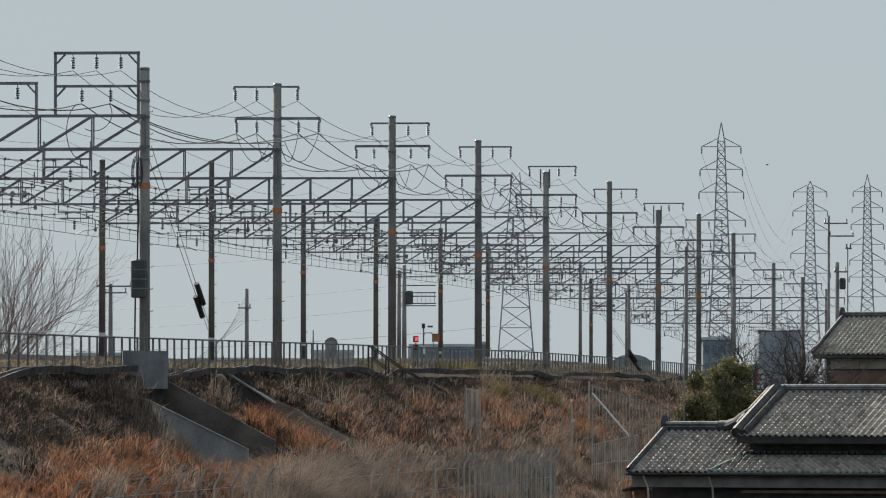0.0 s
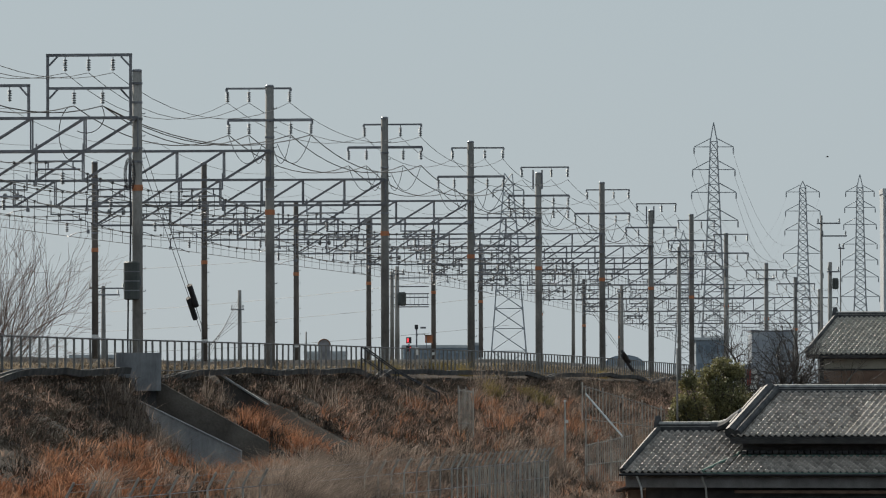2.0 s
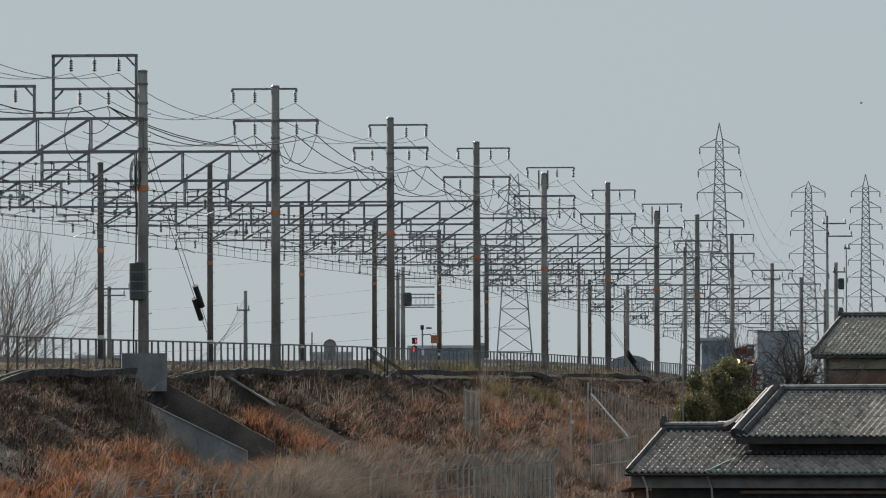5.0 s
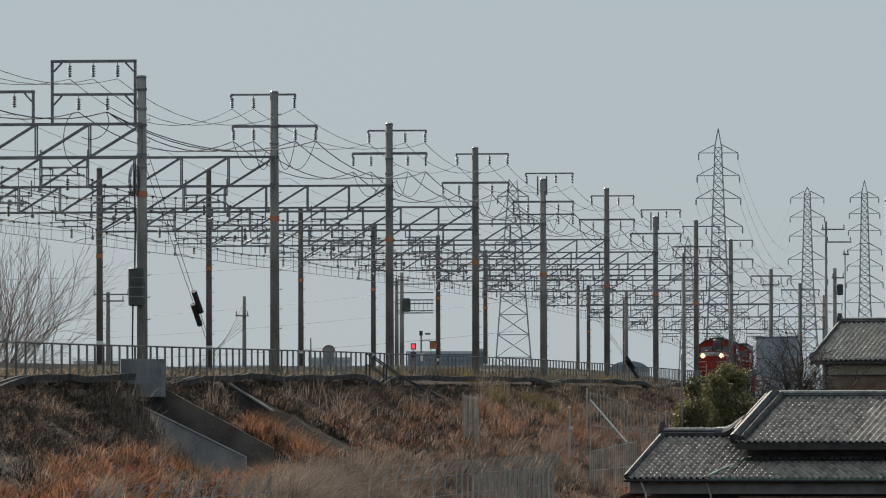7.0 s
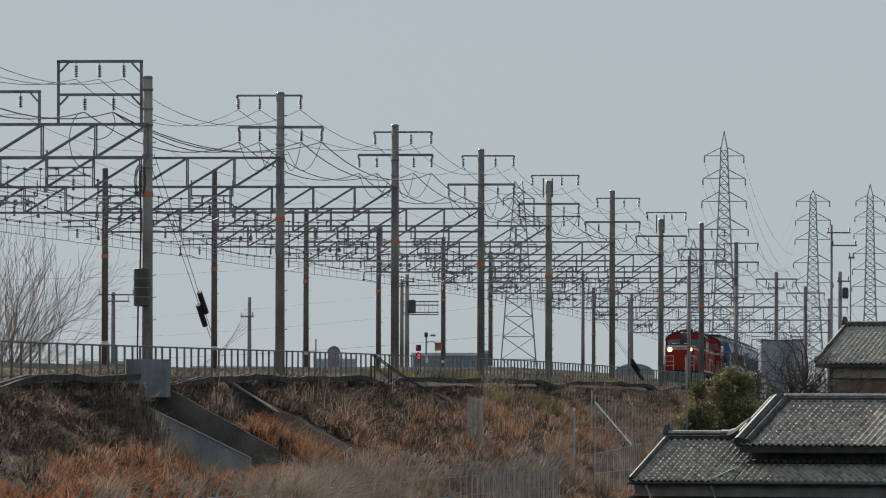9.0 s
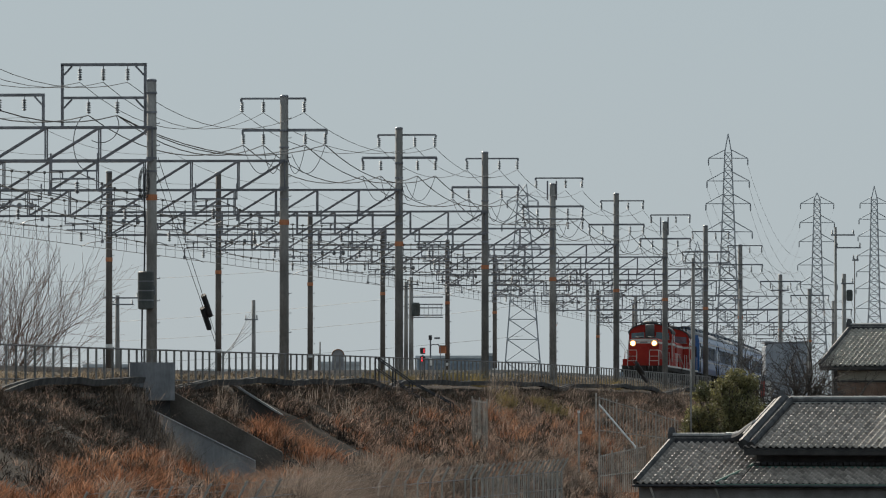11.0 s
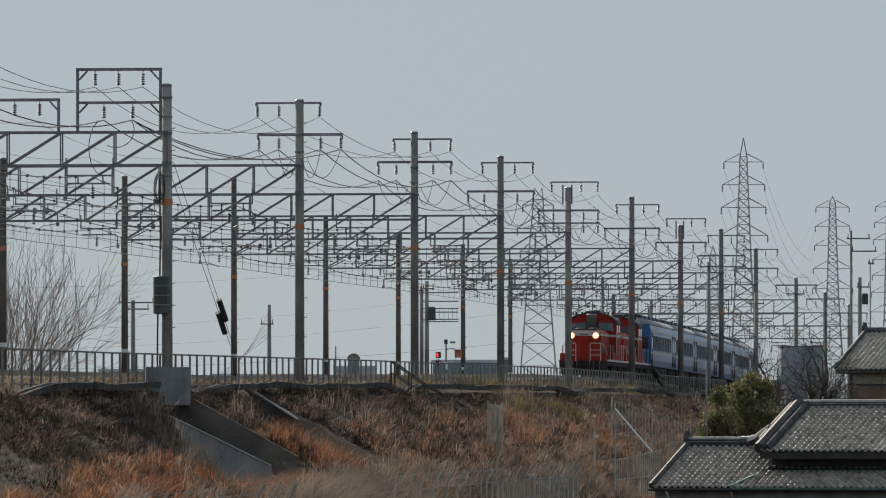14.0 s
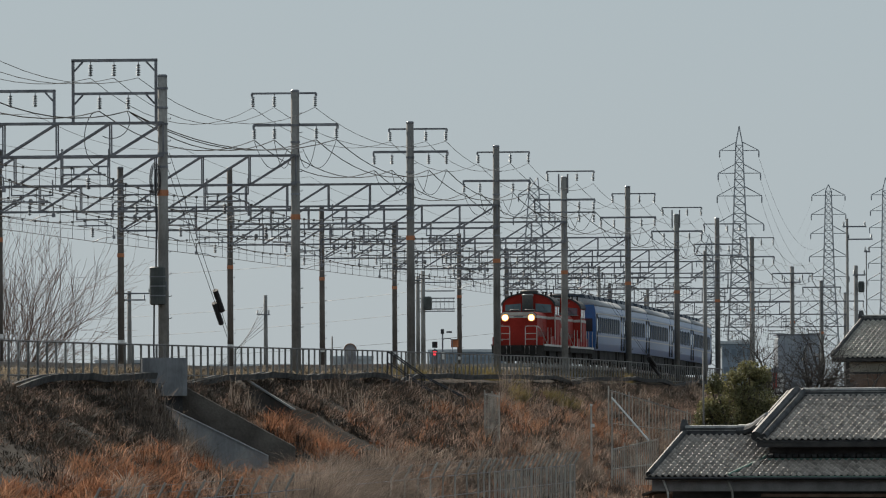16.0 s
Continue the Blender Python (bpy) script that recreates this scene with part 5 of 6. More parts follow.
def grasses():
    def rust(s, q):
        if on_chute(s, q) or bare_bank(s, q):
            return 0
        if s < -15:
            return 0.95 if patch(s, q, 1) > -0.12 else 0.1
        if s < -2 and q > -6.6:
            return 0.9 if patch(s, q, 1) > 0.0 else 0.1
        return 0.5 if patch(s, q, 1) > 0.33 else 0.03

    rng, s, q = field(1, 17000, -90, 130, -12, -4.0, rust)
    blades("rust_grass", rng, s, q, rng.uniform(0.25, 0.62, len(s)), 0.024, "rust_grass", "rust-red dry grass on the lower embankment", 18, 0.6)

    def brown(s, q):
        if on_chute(s, q):
            return 0
        if bare_bank(s, q):
            return 0.0
        return 0.95 if patch(s, q, 5, 0.45) > -0.1 else 0.06

    rng, s, q = field(2, 24000, -90, 300, -15, -4.0, brown)
    blades("brown_grass", rng, s, q, rng.uniform(0.18, 0.48, len(s)), 0.025, "brown_grass", "brown dead grass covering the embankment", 14, 0.7)

    def low(s, q):
        return 0 if on_chute(s, q) or not bare_bank(s, q) else 0.9 if patch(s, q, 14, 0.5) > -0.05 else 0.15

    rng, s, q = field(9, 7500, -70, 300, -6.4, -2.1, low)
    blades("low_grass", rng, s, q, rng.uniform(0.12, 0.38, len(s)), 0.016, "brown_grass", "short brown grass on the upper bank", 12, 0.8, 0.8)

    def dark(s, q):
        return 0 if on_chute(s, q) or not bare_bank(s, q) else 0.9 if patch(s, q, 9, 0.4) > 0.0 else 0.3

    # vines whose dark colour also stands for the shade below the gutter
    rng, s, q = field(3, 14000, -70, 300, -6.4, -2.1, dark)
    blades("dead_vines", rng, s, q, rng.uniform(0.12, 0.4, len(s)), 0.022, "shaded_vine", "tangled dead vines darkened for the shade under the gutter", 10, 0.9, 0.9)

    def scrub(s, q):
        return 0 if on_chute(s, q) or bare_bank(s, q) else 0.95 if patch(s, q, 17, 0.6) > 0.0 else 0.05

    # dark scrub stands for the shaded gaps between grass clumps
    rng, s, q = field(10, 13000, -90, 300, -12, -4.0, scrub)
    blades("dark_scrub", rng, s, q, rng.uniform(0.2, 0.55, len(s)), 0.028, "shaded_vine", "dead scrub darkened as shaded gaps among the dry grass", 11, 0.7, 0.6)

    def straw(s, q):
        if on_chute(s, q):
            return 0
        if s > -18 and q < -9.0:
            return 0.12
        return 0.95 if patch(s, q, 12, 0.1) > -0.05 else 0.15

    rng, s, q = field(4, 15000, -95, 200, -13.5, -7.0, straw)
    blades("straw_reeds", rng, s, q, rng.uniform(0.3, 0.72, len(s)), 0.02, "straw", "tall grey straw reeds along the embankment foot", 18, 0.55, 0.9)

    def every(s, q):
        return 0.85 if not (-17 < s < -12.6) and not (5.5 < s < 11.2) else 0.0

    rng, s, q = field(11, 3000, -62, 70, -6.5, -1.5, every)
    blades("low_grass", rng, s, q, rng.uniform(0.08, 0.24, len(s)), 0.018, "brown_grass", "short brown grass on the shaded bank", 12, 0.9, 0.8)
    # dense dark vines deepen the shadow on the left bank
    rng, s, q = field(12, 10500, -62, 70, -6.0, -1.5, every)
    blades("dead_vines", rng, s, q, rng.uniform(0.08, 0.26, len(s)), 0.024, "shaded_vine", "tangled dead vines darkened for the shade on the bank", 12, 0.9, 0.9)
    # low dark vines put shade on the ledge below the gutter
    rng, s, q = field(16, 5000, 40, 290, -2.9, -1.95, lambda a, b: 0.9)
    blades("dead_vines", rng, s, q, rng.uniform(0.07, 0.18, len(s)), 0.026, "shaded_vine", "tangled dead vines darkening the shaded ledge just below the gutter", 12, 0.9, 0.9)
    rng, s, q = field(17, 700, -25, -17.2, -3.9, -2.0, lambda a, b: 0.9 if patch(a, b, 60, 0.6) > -0.15 else 0.2)
    blades("pale_stalks", rng, s, q, rng.uniform(0.3, 0.75, len(s)), 0.016, "straw", "pale dry stalks beside the drain chute", 10, 0.4, 0.6)
    rng, s, q = field(13, 2400, -45, -14, -9.8, -8.4, lambda a, b: 0.9 if patch(a, b, 50, 0.3) > -0.25 else 0.2)
    blades("reed_bank", rng, s, q, rng.uniform(0.8, 1.4, len(s)), 0.014, "straw", "thick bank of tall grey reeds by the fence", 20, 0.45, 1.0)
    rng, s, q = field(14, 4200, -84, -16, -11.4, -10.0, lambda a, b: 0.9 if patch(a, b, 55, 0.5) > -0.1 else 0.3)
    blades("dark_scrub", rng, s, q, rng.uniform(0.35, 0.8, len(s)), 0.024, "shaded_vine", "dark dead scrub in front of the reeds", 12, 0.35, 0.5)

    def tuft(s, q):
        return 1.0 if not on_chute(s, q) and patch(s, q, 20, 0.4) > 0.16 else 0.0

    rng, s, q = field(5, 2200, -30, 280, -5, -2.6, tuft)
    blades("pale_stalks", rng, s, q, rng.uniform(0.4, 0.95, len(s)), 0.014, "straw", "pale dry stalks standing on the slope", 8, 0.35, 0.6)

    def verge_grass(s, q):
        return 0.9 if patch(s, q, 30, 0.5) > -0.1 else 0.2

    rng, s, q = field(6, 9000, -60, 290, -1.0, 1.3, verge_grass)
    blades("verge_grass", rng, s, q, rng.uniform(0.1, 0.3, len(s)), 0.018, "pale_verge", "short pale grass along the track verge", 8, 0.6, 0.6)

    rng, s, q = field(15, 3200, -60, 290, -1.0, 1.3, lambda a, b: 0.9 if patch(a, b, 33, 0.7) > -0.05 else 0.3)
    blades("verge_weeds", rng, s, q, rng.uniform(0.1, 0.32, len(s)), 0.022, "shaded_vine", "dark dead weeds along the track verge", 9, 0.7, 0.6)

    def weeds(s, q):
        return 1.0 if patch(s, q, 40, 0.3) > 0.28 else 0.0

    rng, s, q = field(7, 5000, 60, 200, -1.4, 0.6, weeds)
    blades("green_weeds", rng, s, q, rng.uniform(0.25, 0.6, len(s)), 0.025, "green_weed", "yellow-green weeds behind the railing", 9, 0.6, 0.5)
    rng, s, q = field(8, 1400, 88, 118, -4.8, -3.2, weeds)
    blades("green_weeds", rng, s, q, rng.uniform(0.3, 0.6, len(s)), 0.025, "green_weed", "yellow-green weeds on the slope", 9, 0.6, 0.5)


grasses()


def branch(geo, rng, p, d, length, r, depth, spread, droop, out):
    """A limb in bent steps that forks into thinner ones."""
    steps = 3
    pts = [p]
    for _ in range(steps):
        d = (d + Vector(rng.normal(0, 0.13, 3)) + Vector((0, 0, droop))).normalized()
        p = p + d * (length / steps)
        pts.append(p)
    for i in range(steps):
        geo.bar(pts[i], pts[i + 1], max(0.008, r * (1 - 0.14 * i)), n=5 if depth > 1 else 3, r2=max(0.007, r * (1 - 0.14 * (i + 1))))
    out.append(pts[-1])
    if depth == 0:
        return
    for k in range(3 if depth < 4 else 4):
        t = pts[1 + k % steps]
        nd = (d + Vector(rng.normal(0, spread, 3))).normalized()
        branch(geo, rng, t, nd, length * rng.uniform(0.6, 0.85), r * 0.58, depth - 1, spread, droop, out)


def bare_tree(x, d, z, height, r, depth, spread, seed, material, label, droop=0.06, stems=5):
    rng = np.random.default_rng(seed)
    t = thing("bare_tree", label, "tree", Matrix.Translation((x, d, z)))
    part("trunk", Geo().bar((0, 0, -0.3), (0.05, 0, height * 0.22), r * 1.3, n=9, r2=r), M["bark"], t)
    for k in range(stems):
        g = Geo()
        a = 2 * math.pi * k / stems + rng.uniform(-0.4, 0.4)
        v = Vector((math.cos(a) * 0.55, math.sin(a) * 0.55, 1.0)).normalized()
        branch(g, rng, Vector((0.04, 0, height * 0.2)), v, height * 0.3, r * 0.6, depth, spread, droop, [])
        tagged(part("limb", g, M[material], t), kind="")


bare_tree(-25.0, 462, 1.0, 15.8, 0.085, 4, 0.24, 3, "twig", "bare pale winter tree with fine upright twigs", 0.05, 13)
bare_tree(16.4, 414, 1.2, 9.4, 0.2, 5, 0.55, 8, "bark", "dark leafless tree with crooked branches beside the house", -0.02, 5)
bare_tree(17.8, 418, 1.2, 8.0, 0.17, 4, 0.55, 11, "bark", "small dark leafless tree beside the house", -0.01, 4)


def leafy_bush(x, d, z, lobes, count, size, label, seed):
    rng = np.random.default_rng(seed)
    b = thing("evergreen_bush", label, "bush", Matrix.Translation((x, d, z)))
    g = Geo()
    for cx, cy, cz, r in lobes:
        g.bar((0, 0, -0.2), (cx * 0.5, cy * 0.5, cz * 0.5), 0.07, n=7, r2=0.05)
        g.bar((cx * 0.5, cy * 0.5, cz * 0.5), (cx, cy, cz), 0.05, n=6, r2=0.02)
    part("stems", g, M["bark"], b)
    ctr = []
    vol = np.array([l[3] ** 2 for l in lobes])
    for (cx, cy, cz, r), k in zip(lobes, (count * vol / vol.sum()).astype(int)):
        u = rng.normal(0, 1, (k, 3))
        u /= np.linalg.norm(u, axis=1)[:, None]
        rad = r * (0.55 + 0.5 * rng.random(k) ** 0.6)
        bump = np.array([1 + 0.5 * noise.noise(Vector(w * 2.3) + Vector((cx, cy, cz))) for w in u])
        ctr.append(np.array([cx, cy, cz]) + u * (rad * bump)[:, None])
    c = np.concatenate(ctr)
    n = len(c)
    a = rng.normal(0, 1, (n, 3))
    a /= np.linalg.norm(a, axis=1)[:, None]
    w = np.cross(a, rng.normal(0, 1, (n, 3)))
    w /= np.linalg.norm(w, axis=1)[:, None]
    L = size * rng.uniform(0.6, 1.3, n)[:, None]
    v = np.stack([c - a * L, c + w * L * 0.42, c + a * L, c - w * L * 0.42], 1).reshape(-1, 3)
    f = (np.arange(n)[:, None] * 4 + np.array([0, 1, 2, 3]))
    tagged(part("foliage", np_mesh("foliage", v, f), M["leaf"], b), kind="stuff")


def bush_lobes(seed):
    """Main masses of the bush and smaller sprays that break up its outline."""
    rng = np.random.default_rng(seed)
    lobes = [(-1.2, 0, 3.8, 0.7), (-0.1, 0.2, 5.0, 0.75), (0.5, -0.2, 4.4, 0.9), (1.3, 0, 3.8, 0.65), (-0.5, -0.3, 3.6, 1.0), (0.6, 0, 3.3, 1.1), (-1.5, 0.2, 3.2, 0.75), (-2.0, 0.1, 2.7, 0.7), (1.5, 0.1, 3.4, 0.7), (0, 0, 2.2, 1.2)]
    for _ in range(26):
        a = rng.uniform(-0.3, math.pi + 0.3)
        k = rng.uniform(0.82, 1.08)
        lobes.append((1.95 * math.cos(a) * k, rng.uniform(-0.9, 0.5), 3.3 + 2.45 * max(0.0, math.sin(a)) ** 1.3 * k, rng.uniform(0.2, 0.42)))
    return lobes


leafy_bush(13.25, 402, 1.35, bush_lobes(5), 27000, 0.075, "dense dark evergreen bush beside the railway fence", 21)


# ---- the train ----
def locomotive(lit=True):
    """A centre-cab diesel; its leading end at y = 0, the rest behind it."""
    c = thing("diesel_locomotive", "red centre-cab diesel locomotive with cream stripes" + (" and lit headlamps" if lit else " coupled behind another"), "locomotive", group="locomotives")
    fr = part("underframe", Geo().box((-1.4, 0.35, 0.68), (1.4, 17.15, 0.98)), M["under"], c)
    for sx in (-1, 1):
        part("walkway_edge", Geo().box((sx * 1.42 - 0.03, 0.5, 0.93), (sx * 1.42 + 0.03, 17.0, 1.04)), M["cream"], fr)
        part("step_guard", Geo().box((sx * 1.2 - 0.16, 0.42, 0.98), (sx * 1.2 + 0.16, 0.95, 1.42)), M["red"], fr)
        for y in (5.7, 11.2):
            part("battery_box", Geo().box((sx * 1.2 - 0.2, y, 0.98), (sx * 1.2 + 0.2, y + 1.5, 1.5)), M["red"], fr)
    part("fuel_tank", Geo().box((-1.2, 6.6, 0.3), (1.2, 10.9, 0.68)), M["under"], c)
    for y in (3.0, 8.75, 14.4):
        b = part("bogie", Geo().box((-1.15, y - 1.7, 0.3), (1.15, y + 1.7, 0.7)), M["under"], c)
        for dy in (-1.05, 1.05):
            for sx in (-1, 1):
                part("wheel", Geo().lathe([(0.43, -0.06), (0.43, 0.06), (0.2, 0.09)], 18, Matrix.Translation((sx * 0.6, y + dy, 0.43)) @ Matrix.Rotation(math.pi / 2 * sx, 4, "Y")), M["rail"], b)
    for y0, y1 in ((0.95, 7.25), (10.5, 16.55)):
        front = y0 < 5
        out = [(-1.0, 0.98), (-1.0, 2.6), (-0.93, 2.71), (-0.8, 2.78), (0.8, 2.78), (0.93, 2.71), (1.0, 2.6), (1.0, 0.98)]
        hood = part("hood", Geo().prism(out, y0, y1), M["red"], c)
        part("hood_top", Geo().box((-0.78, y0 + 0.06, 2.78), (0.78, y1, 2.82)), M["grey_roof"], hood)
        band = [(-1.012, 2.45), (-1.012, 2.58), (1.012, 2.58), (1.012, 2.45)]
        part("stripe", Geo().prism(band, y0 - 0.012, y1), M["cream"], hood, "cream stripe")
        part("nose_band", Geo().prism([(-0.95, 2.6), (-0.9, 2.69), (-0.79, 2.755), (0.79, 2.755), (0.9, 2.69), (0.95, 2.6)], y0 - 0.015, y0 + 0.02), M["cream"], hood)
        for k in range(6):
            y = y0 + 0.5 + k * 0.95
            part("side_door", Geo().box((0.985, y, 1.15), (1.012, y + 0.86, 2.38)), M["red"], hood)
            part("door_louvre", Geo().box((1.0, y + 0.15, 1.3), (1.02, y + 0.7, 1.75)), M["louvre"], hood)
        for x in (-0.4, 0.4):
            part("radiator_fan", Geo().lathe([(0.3, 2.82), (0.3, 2.9), (0.22, 2.93)], 14, Matrix.Translation((x, y0 + 2.2, 0))), M["grey_roof"], hood)
        if front:
            for x in (-0.71, 0.71):
                hl = part("headlamp", Geo().lathe([(0.215, 0), (0.215, 0.12), (0.2, 0.135)], 18, Matrix.Translation((x, y0 + 0.02, 2.46)) @ Matrix.Rotation(math.pi / 2, 4, "X")), M["stack"], hood, "round headlamp housing")
                turn = Matrix.Translation((x, y0 - 0.12, 2.46)) @ Matrix.Rotation(math.pi / 2, 4, "X")
                # on the lit engine this ring carries the lamp's painted glare
                part("reflector", Geo().lathe([(0.195, 0), (0.18, 0.012)], 18, turn), M["lamp_rim" if lit else "stack"], hl)
                part("lamp_glass", Geo().lathe([(0.135, 0.012), (0.12, 0.03), (0.04, 0.05)], 18, turn), M["lamp" if lit else "glass"], hl, "lit warm lamp glass" if lit else "")
            part("front_door", Geo().box((-0.32, y0 - 0.02, 1.05), (0.32, y0, 2.2)), M["red"], hood)
            part("number_bar", Geo().box((-0.26, y0 - 0.03, 2.48), (0.26, y0 - 0.012, 2.56)), M["stack"], hood)
    cab = part("cab", Geo().prism([(-1.42, 0.98), (-1.44, 3.1), (-1.3, 3.45), (1.3, 3.45), (1.44, 3.1), (1.42, 0.98)], 7.3, 10.45), M["red"], c, "red cab with arched roof")
    arc = [(1.49 * math.sin(a), 3.2 + 0.7 * math.cos(a)) for a in [math.pi / 2 * (k / 8 - 1) for k in range(17)]]
    part("cab_front", Geo().prism([(x * 0.97, z - 0.03) for x, z in arc] + [(1.42, 3.05), (-1.42, 3.05)], 7.26, 10.48), M["red"], cab)
    part("roof", Geo().prism(arc + [(x * 0.95, z - 0.07) for x, z in arc[::-1]], 7.2, 10.55), M["grey_roof"], cab, "sooty grey arched roof")
    part("roof_vent", Geo().lathe([(0.34, 3.84), (0.5, 3.88), (0.5, 3.97), (0.36, 4.04)], 14, Matrix.Translation((0, 8.0, 0))), M["grey_roof"], cab)
    for x, y in ((-0.95, 7.5), (0.95, 7.5), (-0.6, 7.45), (0.6, 9.6), (-0.6, 9.6), (1.1, 9.2)):
        part("whistle", Geo().lathe([(0.05, 3.5), (0.05, 3.86), (0.085, 3.93)], 8, Matrix.Translation((x, y, 0))), M["under"], cab)
    part("exhaust_stack", Geo().lathe([(0.31, 2.78), (0.3, 3.7), (0.34, 3.74), (0.26, 3.8)], 18, Matrix.Translation((0, 6.9, 0))), M["stack"], cab, "dull grey exhaust stack", True)
    for y in (7.25, 10.49):
        for x in (-0.83, 0.83):
            w = part("window", Geo().prism([(x - 0.44, 2.84), (x + 0.44, 2.84), (x + 0.44, 3.3 if x < 0 else 3.22), (x - 0.44, 3.22 if x < 0 else 3.3)], y - 0.015, y + 0.015), M["cab_glass"], cab)
            for e in (-0.46, 0.46):
                part("window_frame", Geo().box((x + e - 0.03, y - 0.025, 2.8), (x + e + 0.03, y + 0.025, 3.3)), M["red"], w)
            part("window_sill", Geo().box((x - 0.48, y - 0.03, 2.79), (x + 0.48, y + 0.03, 2.84)), M["stack"], w)
            part("wiper", Geo().bar((x + 0.2, y - 0.03 if y < 8 else y + 0.03, 2.85), (x - 0.1, y - 0.03 if y < 8 else y + 0.03, 3.2), 0.02, 0.02), M["black"], w)
    for sx in (-1, 1):
        for y0, y1 in ((7.6, 8.55), (9.15, 10.05)):
            w = part("window", Geo().box((sx * 1.442 - 0.012, y0, 2.68), (sx * 1.442 + 0.012, y1, 3.12)), M["cab_glass"], cab)
            part("window_sill", Geo().box((sx * 1.442 - 0.02, y0 - 0.04, 2.63), (sx * 1.442 + 0.02, y1 + 0.04, 2.68)), M["stack"], w)
        part("stripe", Geo().box((sx * 1.44 - 0.016, 7.28, 2.42), (sx * 1.44 + 0.016, 10.46, 2.56)), M["cream"], cab, "cream stripe")
        part("door", Geo().box((sx * 1.438 - 0.014, 8.62, 1.05), (sx * 1.438 + 0.014, 9.08, 3.1)), M["red"], cab)
        part("stripe", Geo().box((sx * 1.22 - 0.2, 7.245, 2.42), (sx * 1.22 + 0.2, 7.258, 2.56)), M["cream"], cab, "cream stripe")
        part("corner_handrail", Geo().tube([(sx * 1.46, 7.24, 1.3), (sx * 1.46, 7.24, 2.75)], 0.03, 6), M["cream"], cab, "white tubular handrail")
    beam = part("buffer_beam", Geo().box((-1.38, 0.25, 0.55), (1.38, 0.4, 0.97)), M["under"], c)
    part("coupler", Geo().box((-0.18, -0.2, 0.65), (0.18, 0.3, 0.98)), M["under"], beam)
    part("snow_plough", Geo().prism([(-1.25, 0.12), (1.25, 0.12), (1.3, 0.55), (-1.3, 0.55)], 0.2, 0.34), M["under"], beam)
    for x in (-0.95, -0.6, -0.38, 0.38, 0.62, 0.98):
        part("brake_hose", Geo().tube([(x, 0.24, 0.92), (x + 0.03, 0.1, 0.85), (x + 0.02, 0.12, 0.5)], 0.035, 5), M["iron"], beam, "grey brake hose")
    for sx in (-1, 1):
        for x0 in (0.42, 1.04):
            x = sx * x0
            part("handrail", Geo().tube([(x, 0.34, 0.97), (x, 0.34, 1.93), (x - sx * (x0 - 0.72) * 0.2, 0.34, 2.0)], 0.026, 6), M["cream"], c, "white tubular handrail")
        for z, r in ((2.0, 0.026), (1.6, 0.022), (1.3, 0.022)):
            part("handrail", Geo().tube([(sx * 0.44, 0.34, z), (sx * 1.02, 0.34, z)], r, 6), M["cream"], c, "white tubular handrail")
        part("step", Geo().box((sx * 1.2 - 0.22, 0.4, 0.25), (sx * 1.2 + 0.22, 0.75, 0.3)), M["under"], c)
        part("handrail", Geo().tube([(sx * 1.04, 0.36, 2.0), (sx * 1.2, 0.5, 1.9), (sx * 1.42, 2.4, 1.05)], 0.024, 6), M["cream"], c, "white tubular handrail")
        for y in (3.2, 5.3, 11.9, 13.6, 16.3):
            part("handrail", Geo().tube([(sx * 1.4, y, 1.02), (sx * 1.4, y, 1.95)], 0.02, 6), M["cream"], c, "white tubular handrail")
    return c


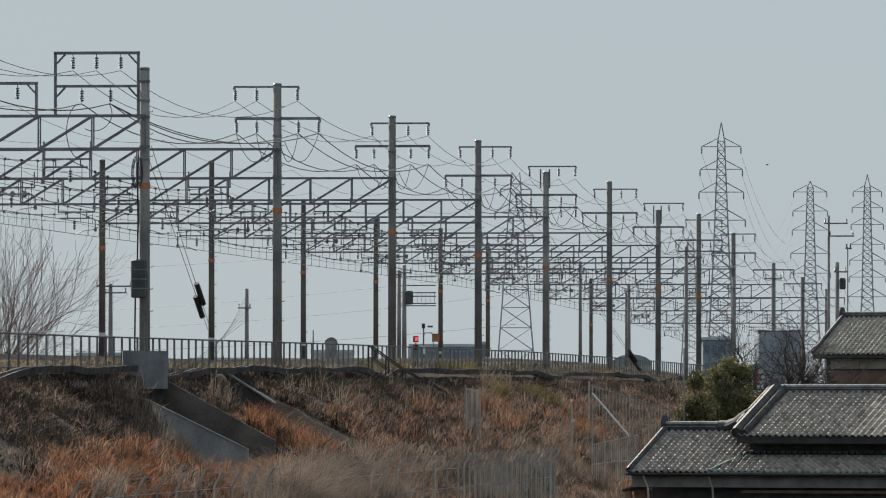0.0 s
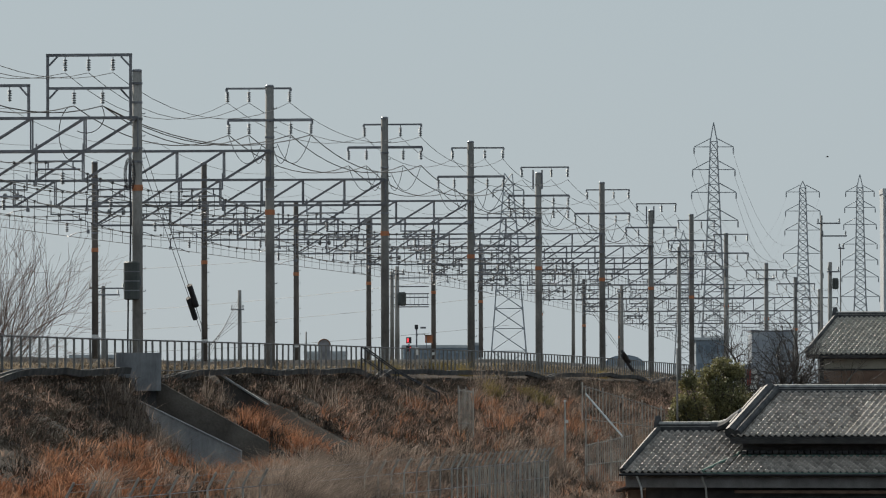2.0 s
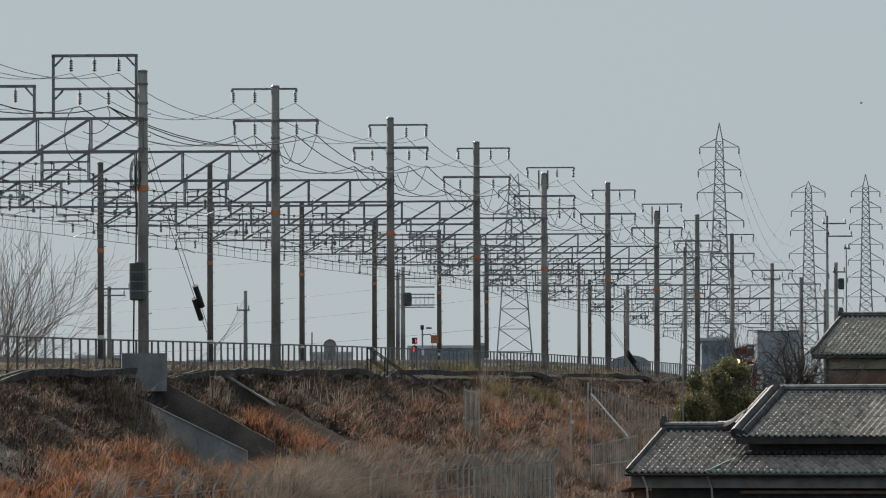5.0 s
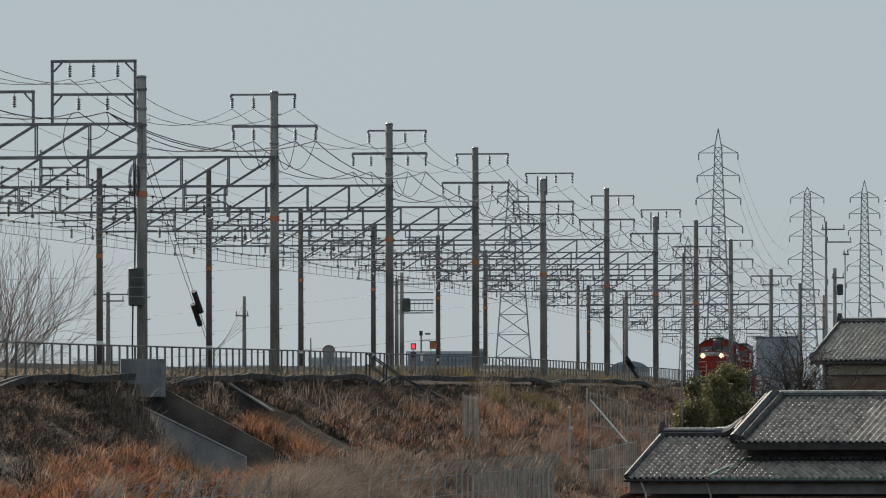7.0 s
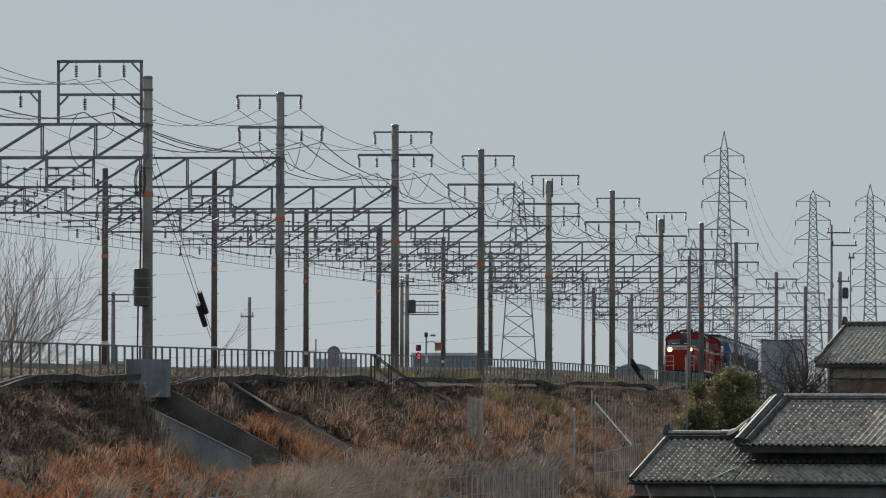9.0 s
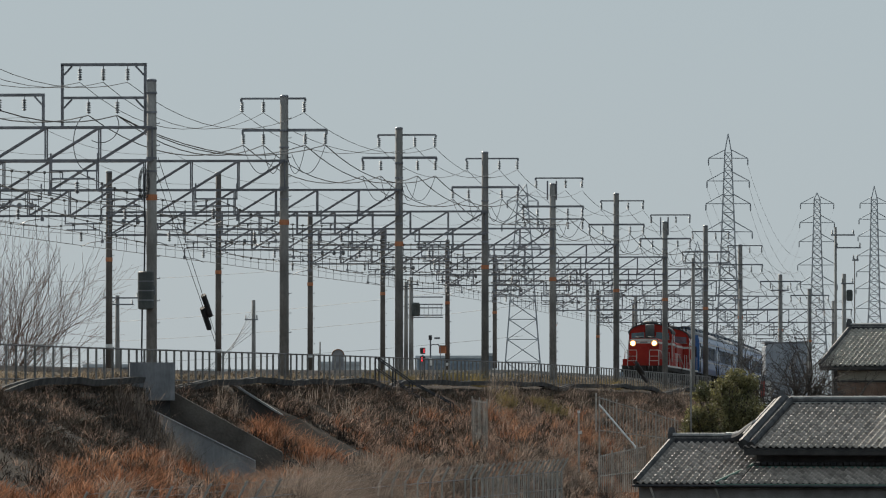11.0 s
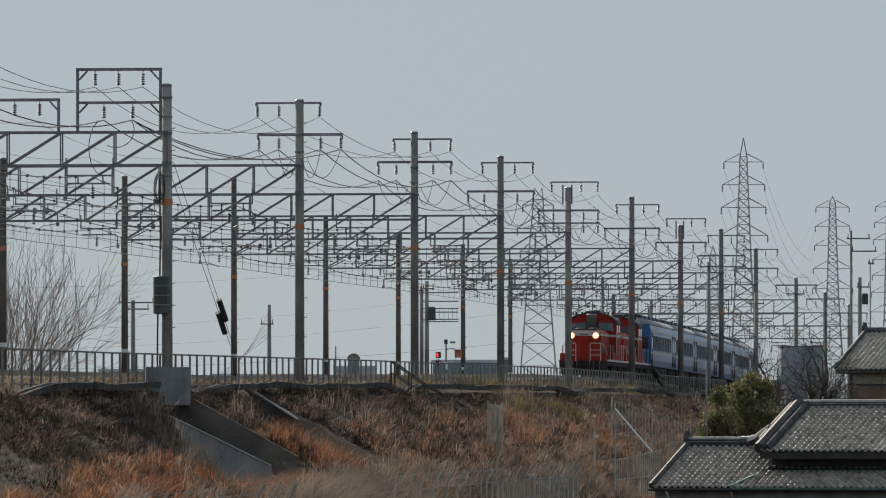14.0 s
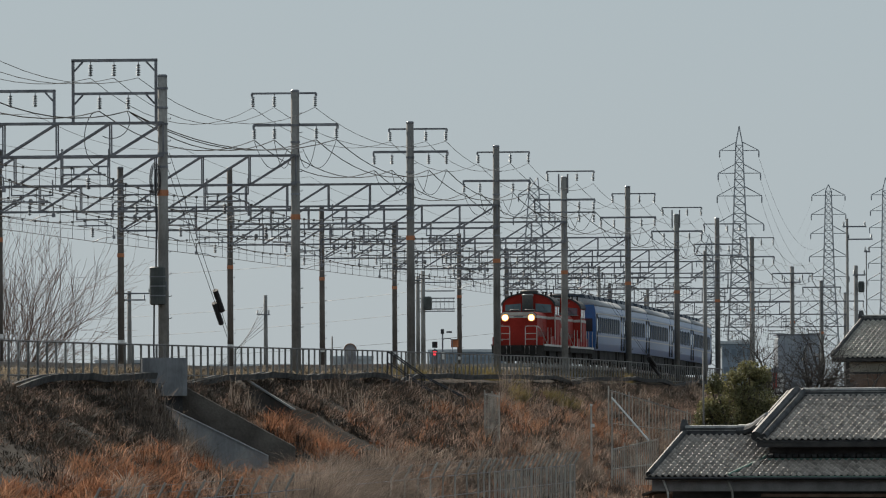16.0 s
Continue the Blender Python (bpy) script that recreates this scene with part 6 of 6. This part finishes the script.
def coach():
    c = thing("passenger_coach", "glossy deep blue passenger coach with cream lines and grey roof", "railway coach", group="coaches")
    L = 21.3
    body = part("body", Geo().prism([(-1.37, 0.92), (-1.43, 1.3), (-1.45, 1.9), (-1.445, 2.6), (-1.42, 3.2), (-1.34, 3.55), (1.34, 3.55), (1.42, 3.2), (1.445, 2.6), (1.45, 1.9), (1.43, 1.3), (1.37, 0.92)], 0.2, L), M["blue"], c)
    arc = [(1.4 * math.sin(a), 3.5 + 0.5 * math.cos(a)) for a in [math.pi / 2 * (k / 8 - 1) for k in range(17)]]
    part("roof", Geo().prism(arc + [(1.3, 3.45), (-1.3, 3.45)], 0.22, L - 0.02), M["coach_roof"], c, "pale grey curved roof", True)
    for k in range(5):
        y = 2.0 + 3.8 * k
        u = part("air_conditioner", Geo().prism([(-0.75, 3.85), (-0.62, 4.16), (0.62, 4.16), (0.75, 3.85)], y, y + 2.6), M["unit"], c)
        part("vent", Geo().box((-0.4, y + 0.4, 4.16), (0.4, y + 1.8, 4.19)), M["grey_roof"], u)
    for sx in (-1, 1):
        for z in (1.72, 3.02):
            part("stripe", Geo().box((sx * 1.448 - 0.012, 0.2, z), (sx * 1.448 + 0.012, L, z + 0.07)), M["cream"], body, "cream line")
        for k in range(11):
            y = 2.0 + 1.56 * k
            part("window", Geo().box((sx * 1.445 - 0.018, y, 1.95), (sx * 1.445 + 0.018, y + 1.0, 2.8)), M["coach_glass"], body)
            # proud dark strip imitates the shaded jamb of a recessed window
            part("window_frame", Geo().box((sx * 1.447 - 0.022, y - 0.08, 1.9), (sx * 1.447 + 0.022, y, 2.85)), M["unit"], body)
        for y in (0.75, L - 1.45):
            d = part("door", Geo().box((sx * 1.44 - 0.02, y, 1.0), (sx * 1.44 + 0.02, y + 0.75, 3.05)), M["under"], body, "dark recessed folding door")
            part("door_window", Geo().box((sx * 1.452 - 0.016, y + 0.15, 2.0), (sx * 1.452 + 0.016, y + 0.6, 2.75)), M["glass"], d)
    end = part("gangway", Geo().box((-0.5, -0.1, 1.0), (0.5, 0.2, 3.1)), M["under"], c)
    part("end_door", Geo().box((-0.4, -0.13, 1.05), (0.4, -0.1, 3.0)), M["stack"], end)
    for x in (-0.95, 0.95):
        part("end_window", Geo().box((x - 0.3, 0.18, 2.0), (x + 0.3, 0.21, 2.75)), M["glass"], body)
    # underfloor gear lengthened into dark blocks that stand for the shade below
    for y0, y1, z0 in ((5.2, 8.3, 0.32), (8.5, 11.6, 0.22), (11.8, 15.9, 0.3)):
        part("underfloor_shade_box", Geo().box((-1.28, y0, z0), (1.28, y1, 0.92)), M["under"], c)
    # dark end blocks close the remaining gaps in that shade
    for y0 in (0.35, 19.5):
        part("end_step", Geo().box((-1.2, y0, 0.45), (1.2, y0 + 1.3, 0.92)), M["under"], c)
    for y in (3.4, 17.6):
        b = part("bogie", Geo().box((-1.15, y - 1.6, 0.2), (1.15, y + 1.6, 0.92)), M["under"], c)
        for dy in (-1.05, 1.05):
            for sx in (-1, 1):
                part("wheel", Geo().lathe([(0.43, -0.06), (0.43, 0.06), (0.2, 0.09)], 18, Matrix.Translation((sx * 0.6, y + dy, 0.43)) @ Matrix.Rotation(math.pi / 2 * sx, 4, "Y")), M["rail"], b)
    return c


def train_s(t):
    """How far along the line the leading end stands."""
    return lerp_table(t, ((0, 513.5), (7, 359.5), (8.5, 326.7), (9.2, 311.3), (11.3, 268.4), (12, 253.2), (13, 231.9), (14, 211.0), (15, 190.0), (16, 168.8)))


def train_pose(s, length):
    a, b = (at(k, TRACKS[0], -0.005 - bed_dip(O.y + E.y * k)) for k in (s, s + length))
    return Matrix.Translation(a) @ Matrix.Rotation(-TURN, 4, "Z") @ Matrix.Rotation(math.atan2(b.z - a.z, length), 4, "X")


def bird(label):
    b = thing("bird", label, "bird", group="birds")
    part("body", Geo().lathe([(0.02, -0.25), (0.08, -0.1), (0.09, 0.08), (0.03, 0.25)], 8, Matrix.Rotation(math.pi / 2, 4, "Y")), M["black"], b)
    for sg in (-1, 1):
        part("wing", Geo().add([(-0.1, 0.05 * sg, 0.03), (0.12, 0.05 * sg, 0.03), (0.05, 0.5 * sg, 0.2), (-0.1, 0.45 * sg, 0.18), (-0.1, 0.05 * sg, 0.0), (0.12, 0.05 * sg, 0.0), (0.05, 0.5 * sg, 0.18), (-0.1, 0.45 * sg, 0.16)],
                               [(0, 1, 2, 3), (7, 6, 5, 4), (0, 4, 5, 1), (1, 5, 6, 2), (2, 6, 7, 3), (3, 7, 4, 0)]), M["black"], b)
    part("tail", Geo().box((-0.42, -0.05, -0.02), (-0.2, 0.05, 0.01)), M["black"], b)
    return b


def motions():
    first = locomotive()
    cars = [(first, 0.0, 17.5), (locomotive(False), 18.0, 17.5)]
    one = coach()
    cars.append((one, 36.2, 21.0))
    for k in range(1, 5):
        cars.append((copy_thing(one, Matrix()), 36.2 + 21.3 * k, 21.0))
    times = (0, 2, 4, 5.5, 7, 8, 9, 10, 11, 12, 12.5, 13, 13.5, 14, 14.5, 15, 15.5, 16)
    walk(bird("small dark bird gliding over the wires"), [(t, pose(x, 1500, z, 0, -5, 10)) for t, x, z in
         ((0, 57.4, 45.8), (1, 63.4, 45.8), (2, 69.4, 47.2), (3, 69.5, 45.4), (3.5, 70.5, 45.9), (6, 88, 50), (16, 150, 60))])
    walk(bird("small dark bird circling high over the line"), [(t, pose(x, 1500, z, 0, 5, 160)) for t, x, z in
         ((0, 98, 58), (2, 84, 54), (3.5, 71.6, 50.1), (4.2, 70.7, 50.6), (6.2, 88, 74), (16, 160, 120))])
    for k, (drum, z) in enumerate(SIGNAL_LAMPS):          # the two lights take turns, one round in 1.2 s
        walk(drum, [(t / 5, pose(0, -0.02, z, 0, 0, (t / 5 - 1.05) * 300 + 180 * k)) for t in range(81)])
    for car, back, length in cars:
        walk(car, [(t, train_pose(train_s(t) + back, length)) for t in times])


motions()
